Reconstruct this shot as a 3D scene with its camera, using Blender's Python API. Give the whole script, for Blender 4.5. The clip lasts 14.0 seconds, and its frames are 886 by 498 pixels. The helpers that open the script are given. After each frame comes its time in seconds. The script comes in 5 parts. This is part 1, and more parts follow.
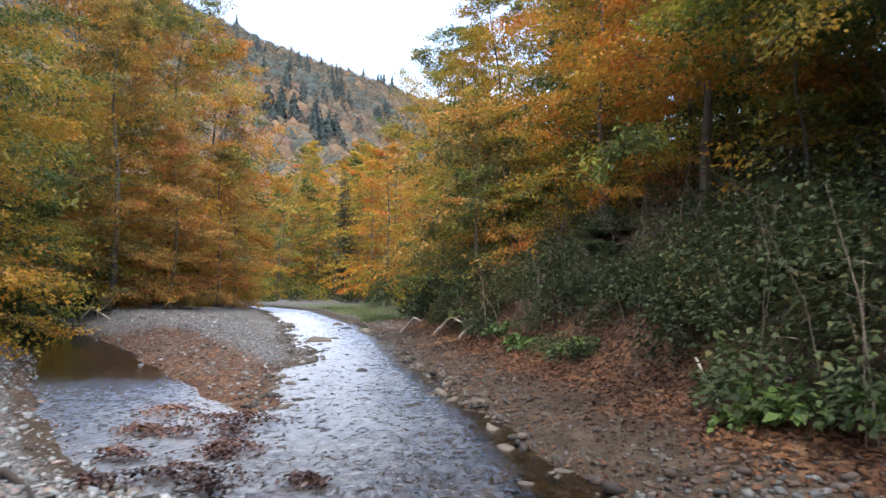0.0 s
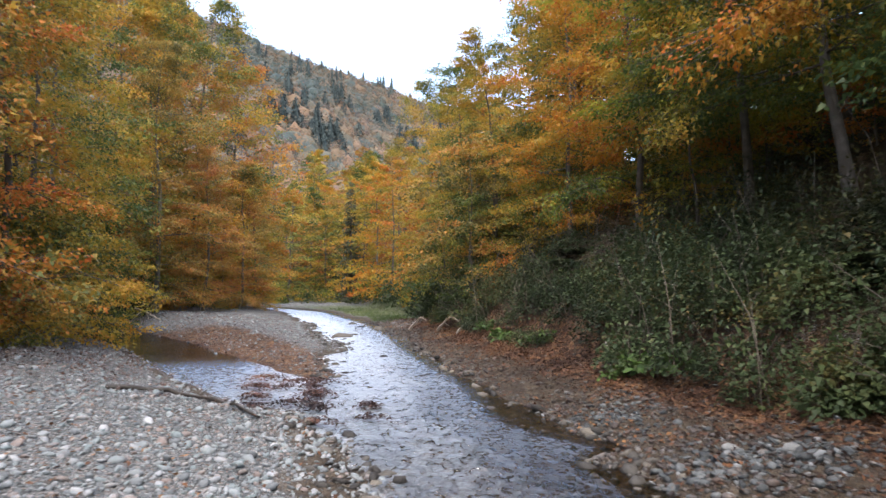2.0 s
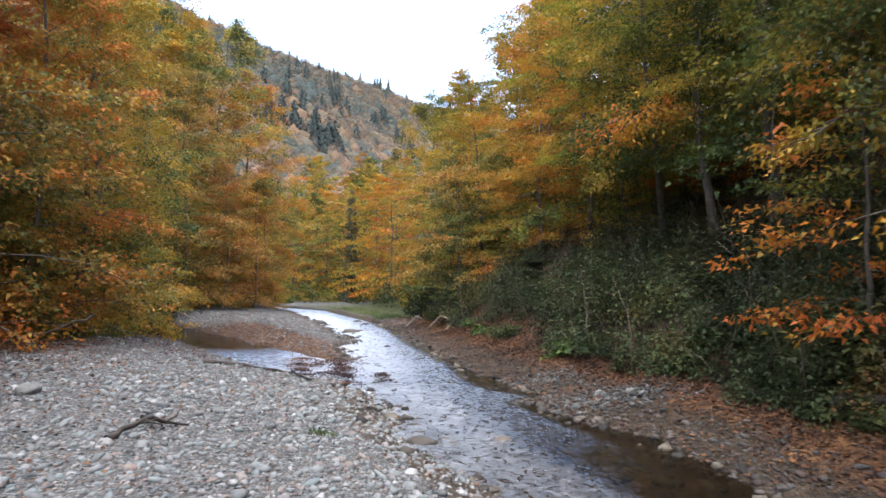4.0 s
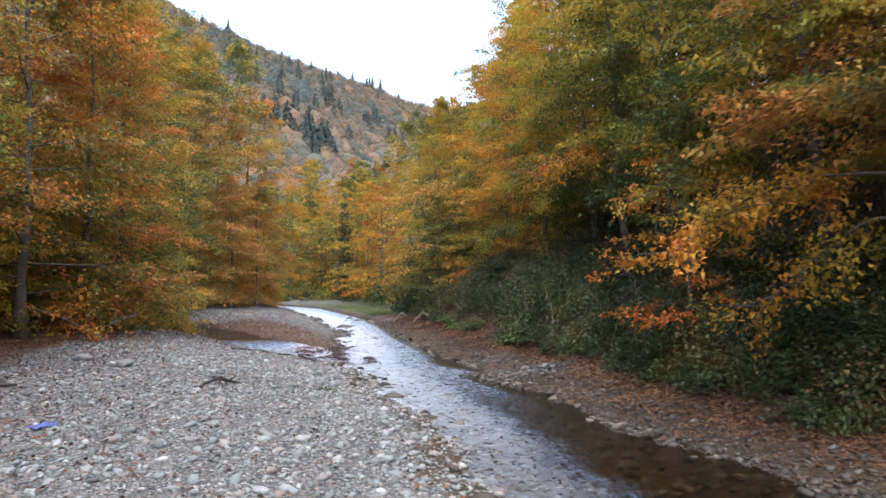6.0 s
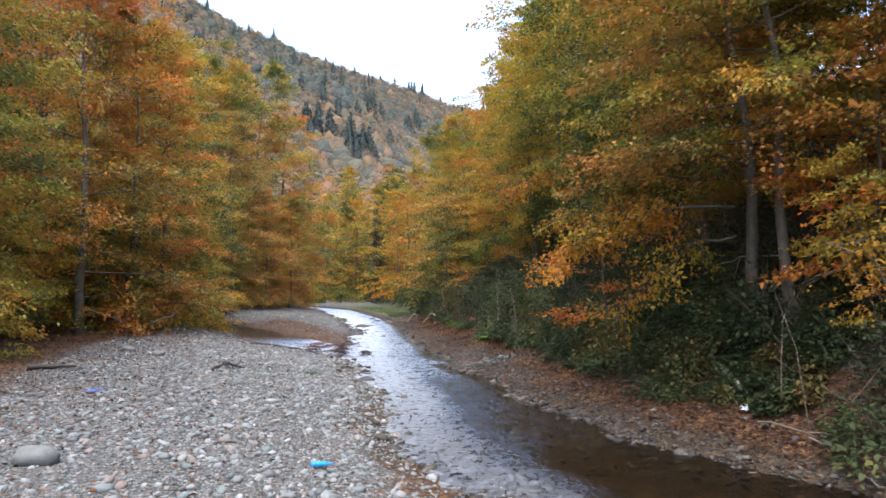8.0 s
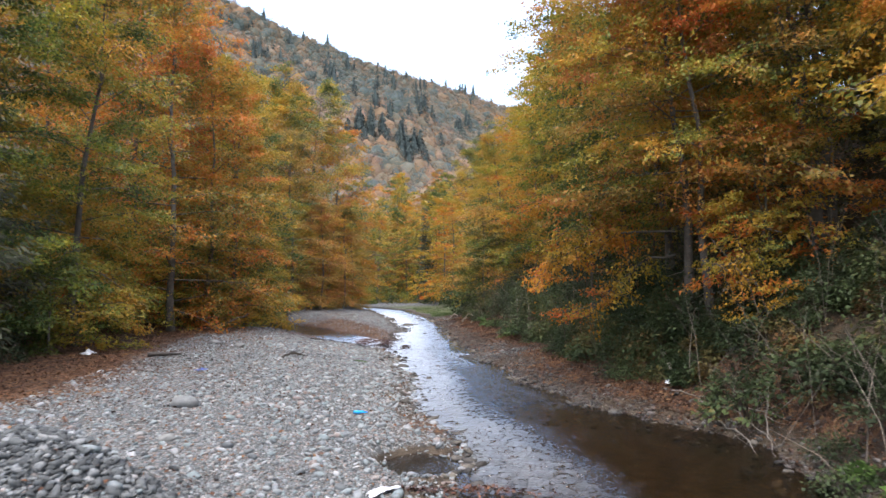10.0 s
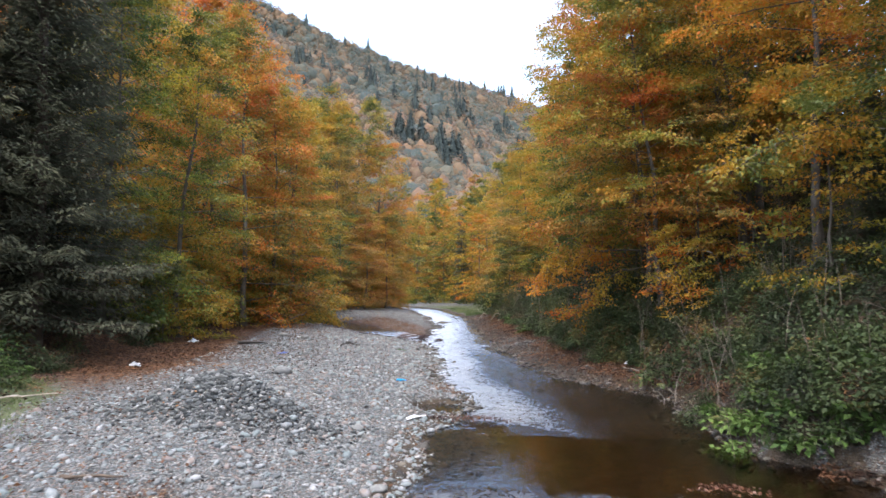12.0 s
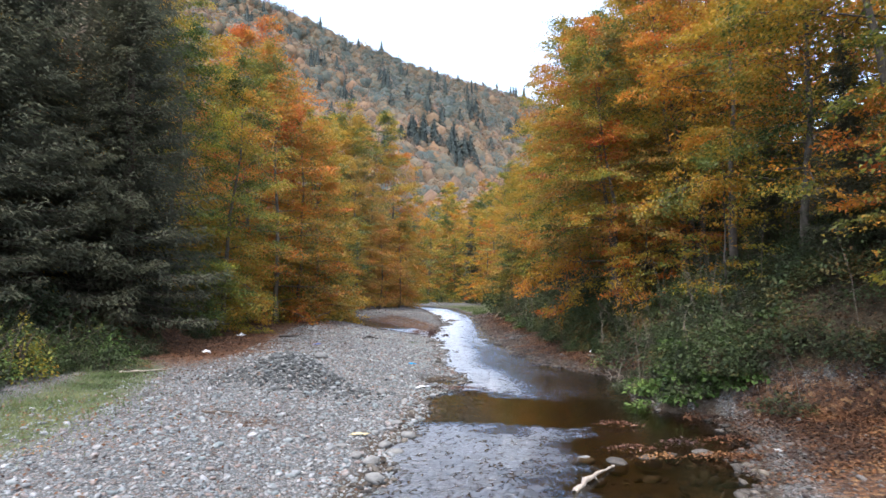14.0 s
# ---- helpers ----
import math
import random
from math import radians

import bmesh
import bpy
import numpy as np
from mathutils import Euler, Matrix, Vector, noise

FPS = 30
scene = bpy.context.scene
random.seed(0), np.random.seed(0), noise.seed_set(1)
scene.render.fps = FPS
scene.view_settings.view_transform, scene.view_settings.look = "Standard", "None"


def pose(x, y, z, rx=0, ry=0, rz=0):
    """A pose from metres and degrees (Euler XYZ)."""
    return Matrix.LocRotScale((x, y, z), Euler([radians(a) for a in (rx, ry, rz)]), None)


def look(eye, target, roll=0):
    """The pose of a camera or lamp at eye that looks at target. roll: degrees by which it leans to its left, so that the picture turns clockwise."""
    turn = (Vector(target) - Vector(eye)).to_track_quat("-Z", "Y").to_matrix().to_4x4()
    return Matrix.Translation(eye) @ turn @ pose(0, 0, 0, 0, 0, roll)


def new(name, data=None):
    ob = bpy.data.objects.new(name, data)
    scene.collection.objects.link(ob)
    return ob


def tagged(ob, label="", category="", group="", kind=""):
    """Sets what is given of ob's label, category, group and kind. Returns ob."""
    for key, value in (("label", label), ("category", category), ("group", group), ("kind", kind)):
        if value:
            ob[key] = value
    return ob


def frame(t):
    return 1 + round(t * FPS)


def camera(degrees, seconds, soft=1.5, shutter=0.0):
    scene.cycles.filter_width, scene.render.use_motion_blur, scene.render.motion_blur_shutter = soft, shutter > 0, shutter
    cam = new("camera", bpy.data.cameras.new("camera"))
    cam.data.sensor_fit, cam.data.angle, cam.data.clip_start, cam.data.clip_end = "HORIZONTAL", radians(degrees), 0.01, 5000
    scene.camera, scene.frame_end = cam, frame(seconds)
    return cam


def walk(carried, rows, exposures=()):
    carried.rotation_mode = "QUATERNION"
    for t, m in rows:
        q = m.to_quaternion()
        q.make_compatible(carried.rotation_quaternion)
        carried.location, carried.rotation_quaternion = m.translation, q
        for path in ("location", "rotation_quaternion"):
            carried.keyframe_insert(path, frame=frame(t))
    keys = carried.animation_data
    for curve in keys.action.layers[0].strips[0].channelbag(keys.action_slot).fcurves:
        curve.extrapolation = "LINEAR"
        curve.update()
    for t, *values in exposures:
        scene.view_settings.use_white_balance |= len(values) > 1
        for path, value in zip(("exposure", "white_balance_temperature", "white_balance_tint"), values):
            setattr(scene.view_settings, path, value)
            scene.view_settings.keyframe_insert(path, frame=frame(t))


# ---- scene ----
cam = camera(63.7, 14.0, soft=1.5, shutter=0.4)
METRES, EYE, TILT, LEAN, TURN = 32.0, 1.6, 4.0, 0.0, 0.0
ROWS = [
    (0.0, 0.0, 0.0, 0.0, 0.0, 0.0, -0.0),
    (0.5, -0.0005, -0.0361, 0.003, -0.0, 0.03, 0.04),
    (1.0, -0.0008, -0.0712, 0.0058, -0.01, 0.08, 0.1),
    (1.5, -0.0011, -0.1073, 0.0091, -0.02, 0.07, 0.16),
    (2.0, -0.0009, -0.1433, 0.0125, -0.04, 0.06, 0.2),
    (2.5, -0.0004, -0.1793, 0.0155, -0.06, 0.06, 0.15),
    (3.0, 0.0006, -0.2151, 0.0185, -0.1, 0.06, 0.05),
    (5.5, 0.0121, -0.3982, 0.0355, -0.88, -0.16, 0.06),
    (6.0, 0.0186, -0.429, 0.038, -0.96, -0.2, 0.07),
    (6.5, 0.0312, -0.4571, 0.0402, -0.51, -0.18, 0.08),
    (7.0, 0.0486, -0.483, 0.0422, 0.52, -0.12, 0.14),
    (9.5, 0.1049, -0.616, 0.0539, 5.83, -0.01, 0.89),
    (10.0, 0.1134, -0.6548, 0.0574, 6.95, -0.01, 0.94),
    (10.5, 0.1222, -0.6953, 0.0608, 7.94, -0.0, 0.95),
    (11.0, 0.131, -0.7347, 0.064, 8.76, 0.01, 0.93),
    (11.5, 0.1408, -0.7743, 0.067, 9.52, 0.03, 0.94),
    (12.0, 0.1512, -0.8137, 0.0703, 10.14, 0.04, 0.97),
    (12.5, 0.1615, -0.8528, 0.0736, 10.61, 0.03, 1.04),
    (13.0, 0.1715, -0.8911, 0.0767, 10.91, 0.04, 1.08),
    (13.5, 0.1811, -0.929, 0.08, 11.1, 0.02, 1.1),
    (14.0, 0.1901, -0.9652, 0.0835, 11.21, -0.01, 1.06),
]
walk(cam, [(t, pose(0, 0, EYE, TILT, LEAN, TURN) @ pose(METRES * x, METRES * y, METRES * z, 90 + pitch, roll, yaw)) for t, x, y, z, yaw, pitch, roll in ROWS])

# ---- sky and light ----
SUN_ELEVATION, SUN_AZIMUTH = 68.0, 186.0
world = bpy.data.worlds.new("overcast_sky")
scene.world = world
world.use_nodes = True
wn, wl = world.node_tree.nodes, world.node_tree.links
sky = wn.new("ShaderNodeTexSky")
sky.sky_type, sky.sun_disc = "NISHITA", False
sky.sun_elevation, sky.sun_rotation = radians(SUN_ELEVATION), radians(SUN_AZIMUTH)
sky.dust_density, sky.air_density = 4.0, 1.0
veil = wn.new("ShaderNodeHueSaturation")
veil.inputs["Saturation"].default_value = 0.95
wl.new(sky.outputs[0], veil.inputs["Color"])
wl.new(veil.outputs[0], wn["Background"].inputs["Color"])
wn["Background"].inputs["Strength"].default_value = 0.30
sun = new("sun", bpy.data.lights.new("sun", "SUN"))
sun.data.energy, sun.data.angle, sun.data.color = 0.55, radians(60), (1.0, 0.97, 0.93)
_a, _e = radians(SUN_AZIMUTH), radians(SUN_ELEVATION)
sun.matrix_world = look((0, 0, 0), (-math.sin(_a) * math.cos(_e), -math.cos(_a) * math.cos(_e), -math.sin(_e)))
scene.view_settings.exposure = 1.6
scene.view_settings.use_white_balance = True
scene.view_settings.white_balance_temperature = 6330


# ---- materials ----
def material(name):
    m = bpy.data.materials.new(name)
    m.use_nodes = True
    m.node_tree.nodes.clear()
    return m, m.node_tree.nodes, m.node_tree.links


def node(nodes, kind, **values):
    n = nodes.new("ShaderNode" + kind)
    for key, value in values.items():
        n.inputs[key.replace("_", " ")].default_value = value
    return n


def ramp(nodes, stops):
    r = nodes.new("ShaderNodeValToRGB")
    while len(r.color_ramp.elements) < len(stops):
        r.color_ramp.elements.new(0.5)
    for e, (at, c) in zip(r.color_ramp.elements, stops):
        e.position, e.color = at, (*c, 1)
    return r


def math_node(nodes, links, op, a, b):
    n = nodes.new("ShaderNodeMath")
    n.operation = op
    for k, v in enumerate((a, b)):
        if isinstance(v, (int, float)):
            n.inputs[k].default_value = v
        else:
            links.new(v, n.inputs[k])
    return n.outputs[0]


def mix_colour(nodes, links, fac, a, b):
    n = nodes.new("ShaderNodeMix")
    n.data_type = "RGBA"
    for k, v in ((0, fac), (6, a), (7, b)):
        if isinstance(v, (int, float)):
            n.inputs[k].default_value = v
        elif isinstance(v, tuple):
            n.inputs[k].default_value = (*v, 1)
        else:
            links.new(v, n.inputs[k])
    return n.outputs[2]


def leaf_material(name, stops, clear=0.28, clump=0.9, gloss=0.5, single=0.26, shine=0.16, tint=""):
    """Leaves: each leaf its own tint, clumps of neighbours alike, and some light let through."""
    m, n, l = material(name)
    geo, tex = n.new("ShaderNodeNewGeometry"), n.new("ShaderNodeTexCoord")
    info = n.new("ShaderNodeObjectInfo")
    big = node(n, "TexNoise", Scale=clump, Detail=2.0)
    l.new(geo.outputs["Position"], big.inputs["Vector"])
    a = math_node(n, l, "MULTIPLY", geo.outputs["Random Per Island"], single)
    wide = node(n, "TexNoise", Scale=0.3 * clump, Detail=1.0)
    l.new(geo.outputs["Position"], wide.inputs["Vector"])
    b = math_node(n, l, "ADD", math_node(n, l, "MULTIPLY", big.outputs["Fac"], 2.0), math_node(n, l, "MULTIPLY", wide.outputs["Fac"], 1.4))
    b = math_node(n, l, "SUBTRACT", b, 1.24)
    if tint:
        own = n.new("ShaderNodeAttribute")
        own.attribute_name = tint
        b = math_node(n, l, "ADD", math_node(n, l, "MULTIPLY", own.outputs["Fac"], 0.95), 0.02)
    c = math_node(n, l, "MULTIPLY", info.outputs["Random"], 0.34)
    fac = math_node(n, l, "SUBTRACT", math_node(n, l, "ADD", math_node(n, l, "ADD", a, b), c), 0.29)
    r = ramp(n, stops)
    l.new(fac, r.inputs["Fac"])
    d = n.new("ShaderNodeBsdfPrincipled")
    d.inputs["Roughness"].default_value = gloss
    d.inputs["Specular IOR Level"].default_value = shine
    t = n.new("ShaderNodeBsdfTranslucent")
    l.new(r.outputs[0], d.inputs["Base Color"])
    l.new(r.outputs[0], t.inputs["Color"])
    x = n.new("ShaderNodeMixShader")
    x.inputs[0].default_value = clear
    l.new(d.outputs[0], x.inputs[1])
    l.new(t.outputs[0], x.inputs[2])
    o = n.new("ShaderNodeOutputMaterial")
    l.new(x.outputs[0], o.inputs["Surface"])
    return m


def rough_material(name, stops, scale=8.0, bump=0.4, roughness=0.85, islands=False, fine=60.0, gloss=0.3):
    """Bark, stone, soil and the like: colour from noise at two scales, with relief."""
    m, n, l = material(name)
    geo = n.new("ShaderNodeNewGeometry")
    n1 = node(n, "TexNoise", Scale=scale, Detail=5.0, Roughness=0.6)
    n2 = node(n, "TexNoise", Scale=fine, Detail=3.0)
    for k in (n1, n2):
        l.new(geo.outputs["Position"], k.inputs["Vector"])
    fac = math_node(n, l, "ADD", math_node(n, l, "MULTIPLY", n1.outputs["Fac"], 0.7), math_node(n, l, "MULTIPLY", n2.outputs["Fac"], 0.3))
    if islands:
        info = n.new("ShaderNodeObjectInfo")
        both = math_node(n, l, "FRACT", math_node(n, l, "ADD", geo.outputs["Random Per Island"], info.outputs["Random"]), 0.0)
        fac = math_node(n, l, "ADD", math_node(n, l, "MULTIPLY", fac, 0.35), math_node(n, l, "MULTIPLY", both, 0.8))
        fac = math_node(n, l, "SUBTRACT", fac, 0.07)
    r = ramp(n, stops)
    l.new(fac, r.inputs["Fac"])
    p = n.new("ShaderNodeBsdfPrincipled")
    p.inputs["Roughness"].default_value = roughness
    p.inputs["Specular IOR Level"].default_value = gloss
    l.new(r.outputs[0], p.inputs["Base Color"])
    b = node(n, "Bump", Strength=bump, Distance=0.03)
    l.new(fac if not islands else n2.outputs["Fac"], b.inputs["Height"])
    l.new(b.outputs[0], p.inputs["Normal"])
    o = n.new("ShaderNodeOutputMaterial")
    l.new(p.outputs[0], o.inputs["Surface"])
    return m


def plain_material(name, colour, roughness=0.5, metal=0.0):
    m, n, l = material(name)
    geo = n.new("ShaderNodeNewGeometry")
    n1 = node(n, "TexNoise", Scale=25.0, Detail=4.0)
    l.new(geo.outputs["Position"], n1.inputs["Vector"])
    c = mix_colour(n, l, n1.outputs["Fac"], tuple(v * 0.7 for v in colour), tuple(min(1, v * 1.25) for v in colour))
    p = node(n, "BsdfPrincipled", Roughness=roughness, Metallic=metal)
    l.new(c, p.inputs["Base Color"])
    o = n.new("ShaderNodeOutputMaterial")
    l.new(p.outputs[0], o.inputs["Surface"])
    return m


ORANGE = leaf_material("orange_leaves", [(0.1, (0.085, 0.105, 0.026)), (0.32, (0.29, 0.205, 0.028)), (0.6, (0.4, 0.19, 0.024)), (0.92, (0.35, 0.105, 0.02))], clear=0.46)
GOLD = leaf_material("golden_leaves", [(0.1, (0.06, 0.084, 0.024)), (0.33, (0.21, 0.18, 0.028)), (0.6, (0.36, 0.23, 0.03)), (0.95, (0.35, 0.155, 0.024))], clear=0.46)
OLIVE = leaf_material("olive_leaves", [(0.1, (0.036, 0.058, 0.02)), (0.4, (0.095, 0.118, 0.026)), (0.7, (0.24, 0.2, 0.03)), (0.95, (0.34, 0.17, 0.025))], clear=0.46)
LIME = leaf_material("yellow_green_leaves", [(0.1, (0.05, 0.076, 0.02)), (0.4, (0.14, 0.165, 0.026)), (0.7, (0.3, 0.265, 0.03)), (0.95, (0.4, 0.24, 0.03))], clear=0.46)
RUST = leaf_material("rust_leaves", [(0.1, (0.085, 0.095, 0.026)), (0.36, (0.27, 0.165, 0.026)), (0.6, (0.39, 0.14, 0.026)), (0.92, (0.34, 0.085, 0.022))], clear=0.46)
BROWNED = leaf_material("brown_gold_leaves", [(0.1, (0.085, 0.085, 0.03)), (0.4, (0.25, 0.17, 0.04)), (0.7, (0.34, 0.15, 0.034)), (0.95, (0.26, 0.1, 0.03))], clear=0.46)
NEEDLES = leaf_material("fir_needles", [(0.1, (0.058, 0.062, 0.042)), (0.5, (0.08, 0.085, 0.055)), (0.9, (0.104, 0.108, 0.068))], clear=0.46, gloss=0.75, shine=0.05)
SHRUB = leaf_material("shrub_leaves", [(0.1, (0.021, 0.027, 0.015)), (0.42, (0.031, 0.044, 0.019)), (0.75, (0.048, 0.066, 0.026)), (0.95, (0.066, 0.082, 0.03)), (1.0, (0.1, 0.088, 0.03))], clear=0.32, gloss=0.5, shine=0.12)
BRIGHT = leaf_material("fresh_green_leaves", [(0.1, (0.034, 0.058, 0.016)), (0.5, (0.058, 0.1, 0.024)), (0.9, (0.1, 0.15, 0.038))], clear=0.3)
GRASS = leaf_material("grass_blades", [(0.1, (0.046, 0.07, 0.024)), (0.5, (0.082, 0.112, 0.038)), (0.9, (0.145, 0.158, 0.068))], clear=0.25)
FALLEN = leaf_material("fallen_leaves", [(0.1, (0.03, 0.017, 0.012)), (0.4, (0.066, 0.033, 0.019)), (0.65, (0.105, 0.05, 0.024)), (0.95, (0.17, 0.092, 0.04))], clear=0.1, shine=0.06)
# Autumn tints greyed and blued, so distance haze is part of the leaf colour.
FAR_WOOD = leaf_material("far_autumn_leaves_hazed", [(0.05, (0.054, 0.07, 0.063)), (0.25, (0.088, 0.094, 0.072)), (0.42, (0.136, 0.11, 0.073)), (0.62, (0.185, 0.118, 0.067)), (0.82, (0.162, 0.102, 0.072)), (1.0, (0.13, 0.104, 0.09))], clear=0.3, single=0.04, shine=0.06, tint="crown_tint")
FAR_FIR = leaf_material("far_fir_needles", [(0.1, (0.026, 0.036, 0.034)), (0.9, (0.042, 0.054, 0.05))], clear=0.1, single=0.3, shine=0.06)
BARK = rough_material("grey_brown_bark", [(0.25, (0.03, 0.025, 0.019)), (0.5, (0.07, 0.06, 0.048)), (0.75, (0.13, 0.115, 0.095))], scale=5.0, bump=0.7)
DARK_BARK = rough_material("dark_bark", [(0.3, (0.03, 0.022, 0.016)), (0.7, (0.10, 0.075, 0.055))], scale=6.0, bump=0.7)
DEAD_WOOD = rough_material("bleached_dead_wood", [(0.3, (0.13, 0.11, 0.09)), (0.7, (0.33, 0.29, 0.24))], scale=9.0, bump=0.5)
STONE = rough_material("river_stones", [(0.0, (0.035, 0.036, 0.036)), (0.18, (0.085, 0.092, 0.094)), (0.36, (0.145, 0.155, 0.157)), (0.5, (0.105, 0.13, 0.132)), (0.62, (0.195, 0.204, 0.204)), (0.72, (0.14, 0.105, 0.088)), (0.8, (0.125, 0.135, 0.14)), (0.92, (0.26, 0.266, 0.265)), (1.0, (0.36, 0.36, 0.352))], scale=14.0, bump=0.35, roughness=0.75, islands=True, fine=90.0)
WET_STONE = rough_material("wet_stones", [(0.2, (0.022, 0.02, 0.018)), (0.6, (0.055, 0.05, 0.043)), (0.9, (0.10, 0.088, 0.07))], scale=14.0, bump=0.3, roughness=0.6, islands=True, gloss=0.12)

# Damp cobbles, with the shade of the overhanging canopy darkened into their colour.
DAMP_SHADED_STONE = rough_material("damp_shaded_stones", [(0.0, (0.014, 0.011, 0.01)), (0.25, (0.035, 0.025, 0.02)), (0.45, (0.042, 0.038, 0.034)), (0.6, (0.06, 0.057, 0.053)), (0.74, (0.05, 0.03, 0.021)), (0.9, (0.095, 0.088, 0.08)), (1.0, (0.24, 0.23, 0.21))], scale=14.0, bump=0.35, roughness=0.6, islands=True, fine=90.0)
DARK_STONE = rough_material("dark_stones", [(0.0, (0.014, 0.015, 0.015)), (0.4, (0.036, 0.039, 0.039)), (0.75, (0.068, 0.073, 0.072)), (1.0, (0.19, 0.193, 0.19))], scale=14.0, bump=0.35, roughness=0.75, islands=True, fine=90.0)


def ground_material():
    """Gravel, leaf litter, grass and forest soil, shared out by the ground's own masks."""
    m, n, l = material("valley_ground")
    geo = n.new("ShaderNodeNewGeometry")
    pos = geo.outputs["Position"]

    def mask(name):
        a = n.new("ShaderNodeAttribute")
        a.attribute_name = name
        return a.outputs["Fac"]

    cells = node(n, "TexVoronoi", Scale=24.0)
    small = node(n, "TexVoronoi", Scale=42.0)
    edge = node(n, "TexVoronoi", Scale=24.0)
    edge.feature = "DISTANCE_TO_EDGE"
    leaf = node(n, "TexVoronoi", Scale=16.0, Randomness=1.0)
    wide = node(n, "TexNoise", Scale=0.7, Detail=4.0)
    mid = node(n, "TexNoise", Scale=4.0, Detail=5.0)
    fine = node(n, "TexNoise", Scale=40.0, Detail=4.0)
    for k in (cells, small, edge, leaf, wide, mid, fine):
        l.new(pos, k.inputs["Vector"])

    def pick(tex, stops):
        sep = n.new("ShaderNodeSeparateColor")
        l.new(tex.outputs["Color"], sep.inputs[0])
        r = ramp(n, stops)
        l.new(sep.outputs[0], r.inputs["Fac"])
        return r.outputs[0]

    grey = [(0.0, (0.028, 0.029, 0.029)), (0.25, (0.072, 0.078, 0.079)), (0.5, (0.14, 0.147, 0.147)), (0.68, (0.1, 0.112, 0.114)), (0.8, (0.12, 0.088, 0.07)), (1.0, (0.26, 0.262, 0.256))]
    patch = ramp(n, [(0.46, (0, 0, 0)), (0.54, (1, 1, 1))])
    l.new(mid.outputs["Fac"], patch.inputs["Fac"])
    gravel = mix_colour(n, l, patch.outputs[0], pick(cells, grey), pick(small, grey))
    joint = ramp(n, [(0.0, (1, 1, 1)), (0.10, (0, 0, 0))])
    l.new(edge.outputs["Distance"], joint.inputs["Fac"])
    gravel = mix_colour(n, l, joint.outputs[0], gravel, (0.035, 0.033, 0.03))
    litter = pick(leaf, [(0.0, (0.022, 0.014, 0.01)), (0.35, (0.05, 0.028, 0.018)), (0.65, (0.085, 0.042, 0.023)), (1.0, (0.15, 0.09, 0.045))])
    soil = ramp(n, [(0.3, (0.02, 0.018, 0.012)), (0.5, (0.042, 0.034, 0.022)), (0.7, (0.07, 0.05, 0.03))])
    l.new(mid.outputs["Fac"], soil.inputs["Fac"])
    turf = ramp(n, [(0.3, (0.042, 0.056, 0.026)), (0.7, (0.098, 0.112, 0.053))])
    l.new(fine.outputs["Fac"], turf.inputs["Fac"])
    bed = ramp(n, [(0.3, (0.016, 0.012, 0.009)), (0.5, (0.042, 0.032, 0.022)), (0.7, (0.085, 0.067, 0.048))])
    l.new(math_node(n, l, "ADD", math_node(n, l, "MULTIPLY", mid.outputs["Fac"], 0.6), math_node(n, l, "MULTIPLY", fine.outputs["Fac"], 0.4)), bed.inputs["Fac"])

    def broken(name, low=0.38, high=0.62):
        s = math_node(n, l, "ADD", mask(name), math_node(n, l, "MULTIPLY", math_node(n, l, "SUBTRACT", fine.outputs["Fac"], 0.5), 0.9))
        s = math_node(n, l, "ADD", s, math_node(n, l, "MULTIPLY", math_node(n, l, "SUBTRACT", mid.outputs["Fac"], 0.5), 0.5))
        r = ramp(n, [(low, (0, 0, 0)), (high, (1, 1, 1))])
        l.new(s, r.inputs["Fac"])
        return r.outputs[0]

    c = mix_colour(n, l, broken("bed"), gravel, bed.outputs[0])
    c = mix_colour(n, l, broken("grass"), c, turf.outputs[0])
    c = mix_colour(n, l, broken("forest"), c, soil.outputs[0])
    c = mix_colour(n, l, broken("litter"), c, litter)
    p = n.new("ShaderNodeBsdfPrincipled")
    p.inputs["Specular IOR Level"].default_value = 0.08
    wet = ramp(n, [(0.0, (0.9, 0.9, 0.9)), (1.0, (0.62, 0.62, 0.62))])
    l.new(mask("bed"), wet.inputs["Fac"])
    l.new(wet.outputs[0], p.inputs["Roughness"])
    l.new(c, p.inputs["Base Color"])
    high = math_node(n, l, "ADD", math_node(n, l, "MULTIPLY", edge.outputs["Distance"], 1.0), math_node(n, l, "MULTIPLY", fine.outputs["Fac"], 0.3))
    b = node(n, "Bump", Strength=0.8, Distance=0.06)
    l.new(high, b.inputs["Height"])
    l.new(b.outputs[0], p.inputs["Normal"])
    o = n.new("ShaderNodeOutputMaterial")
    l.new(p.outputs[0], o.inputs["Surface"])
    return m


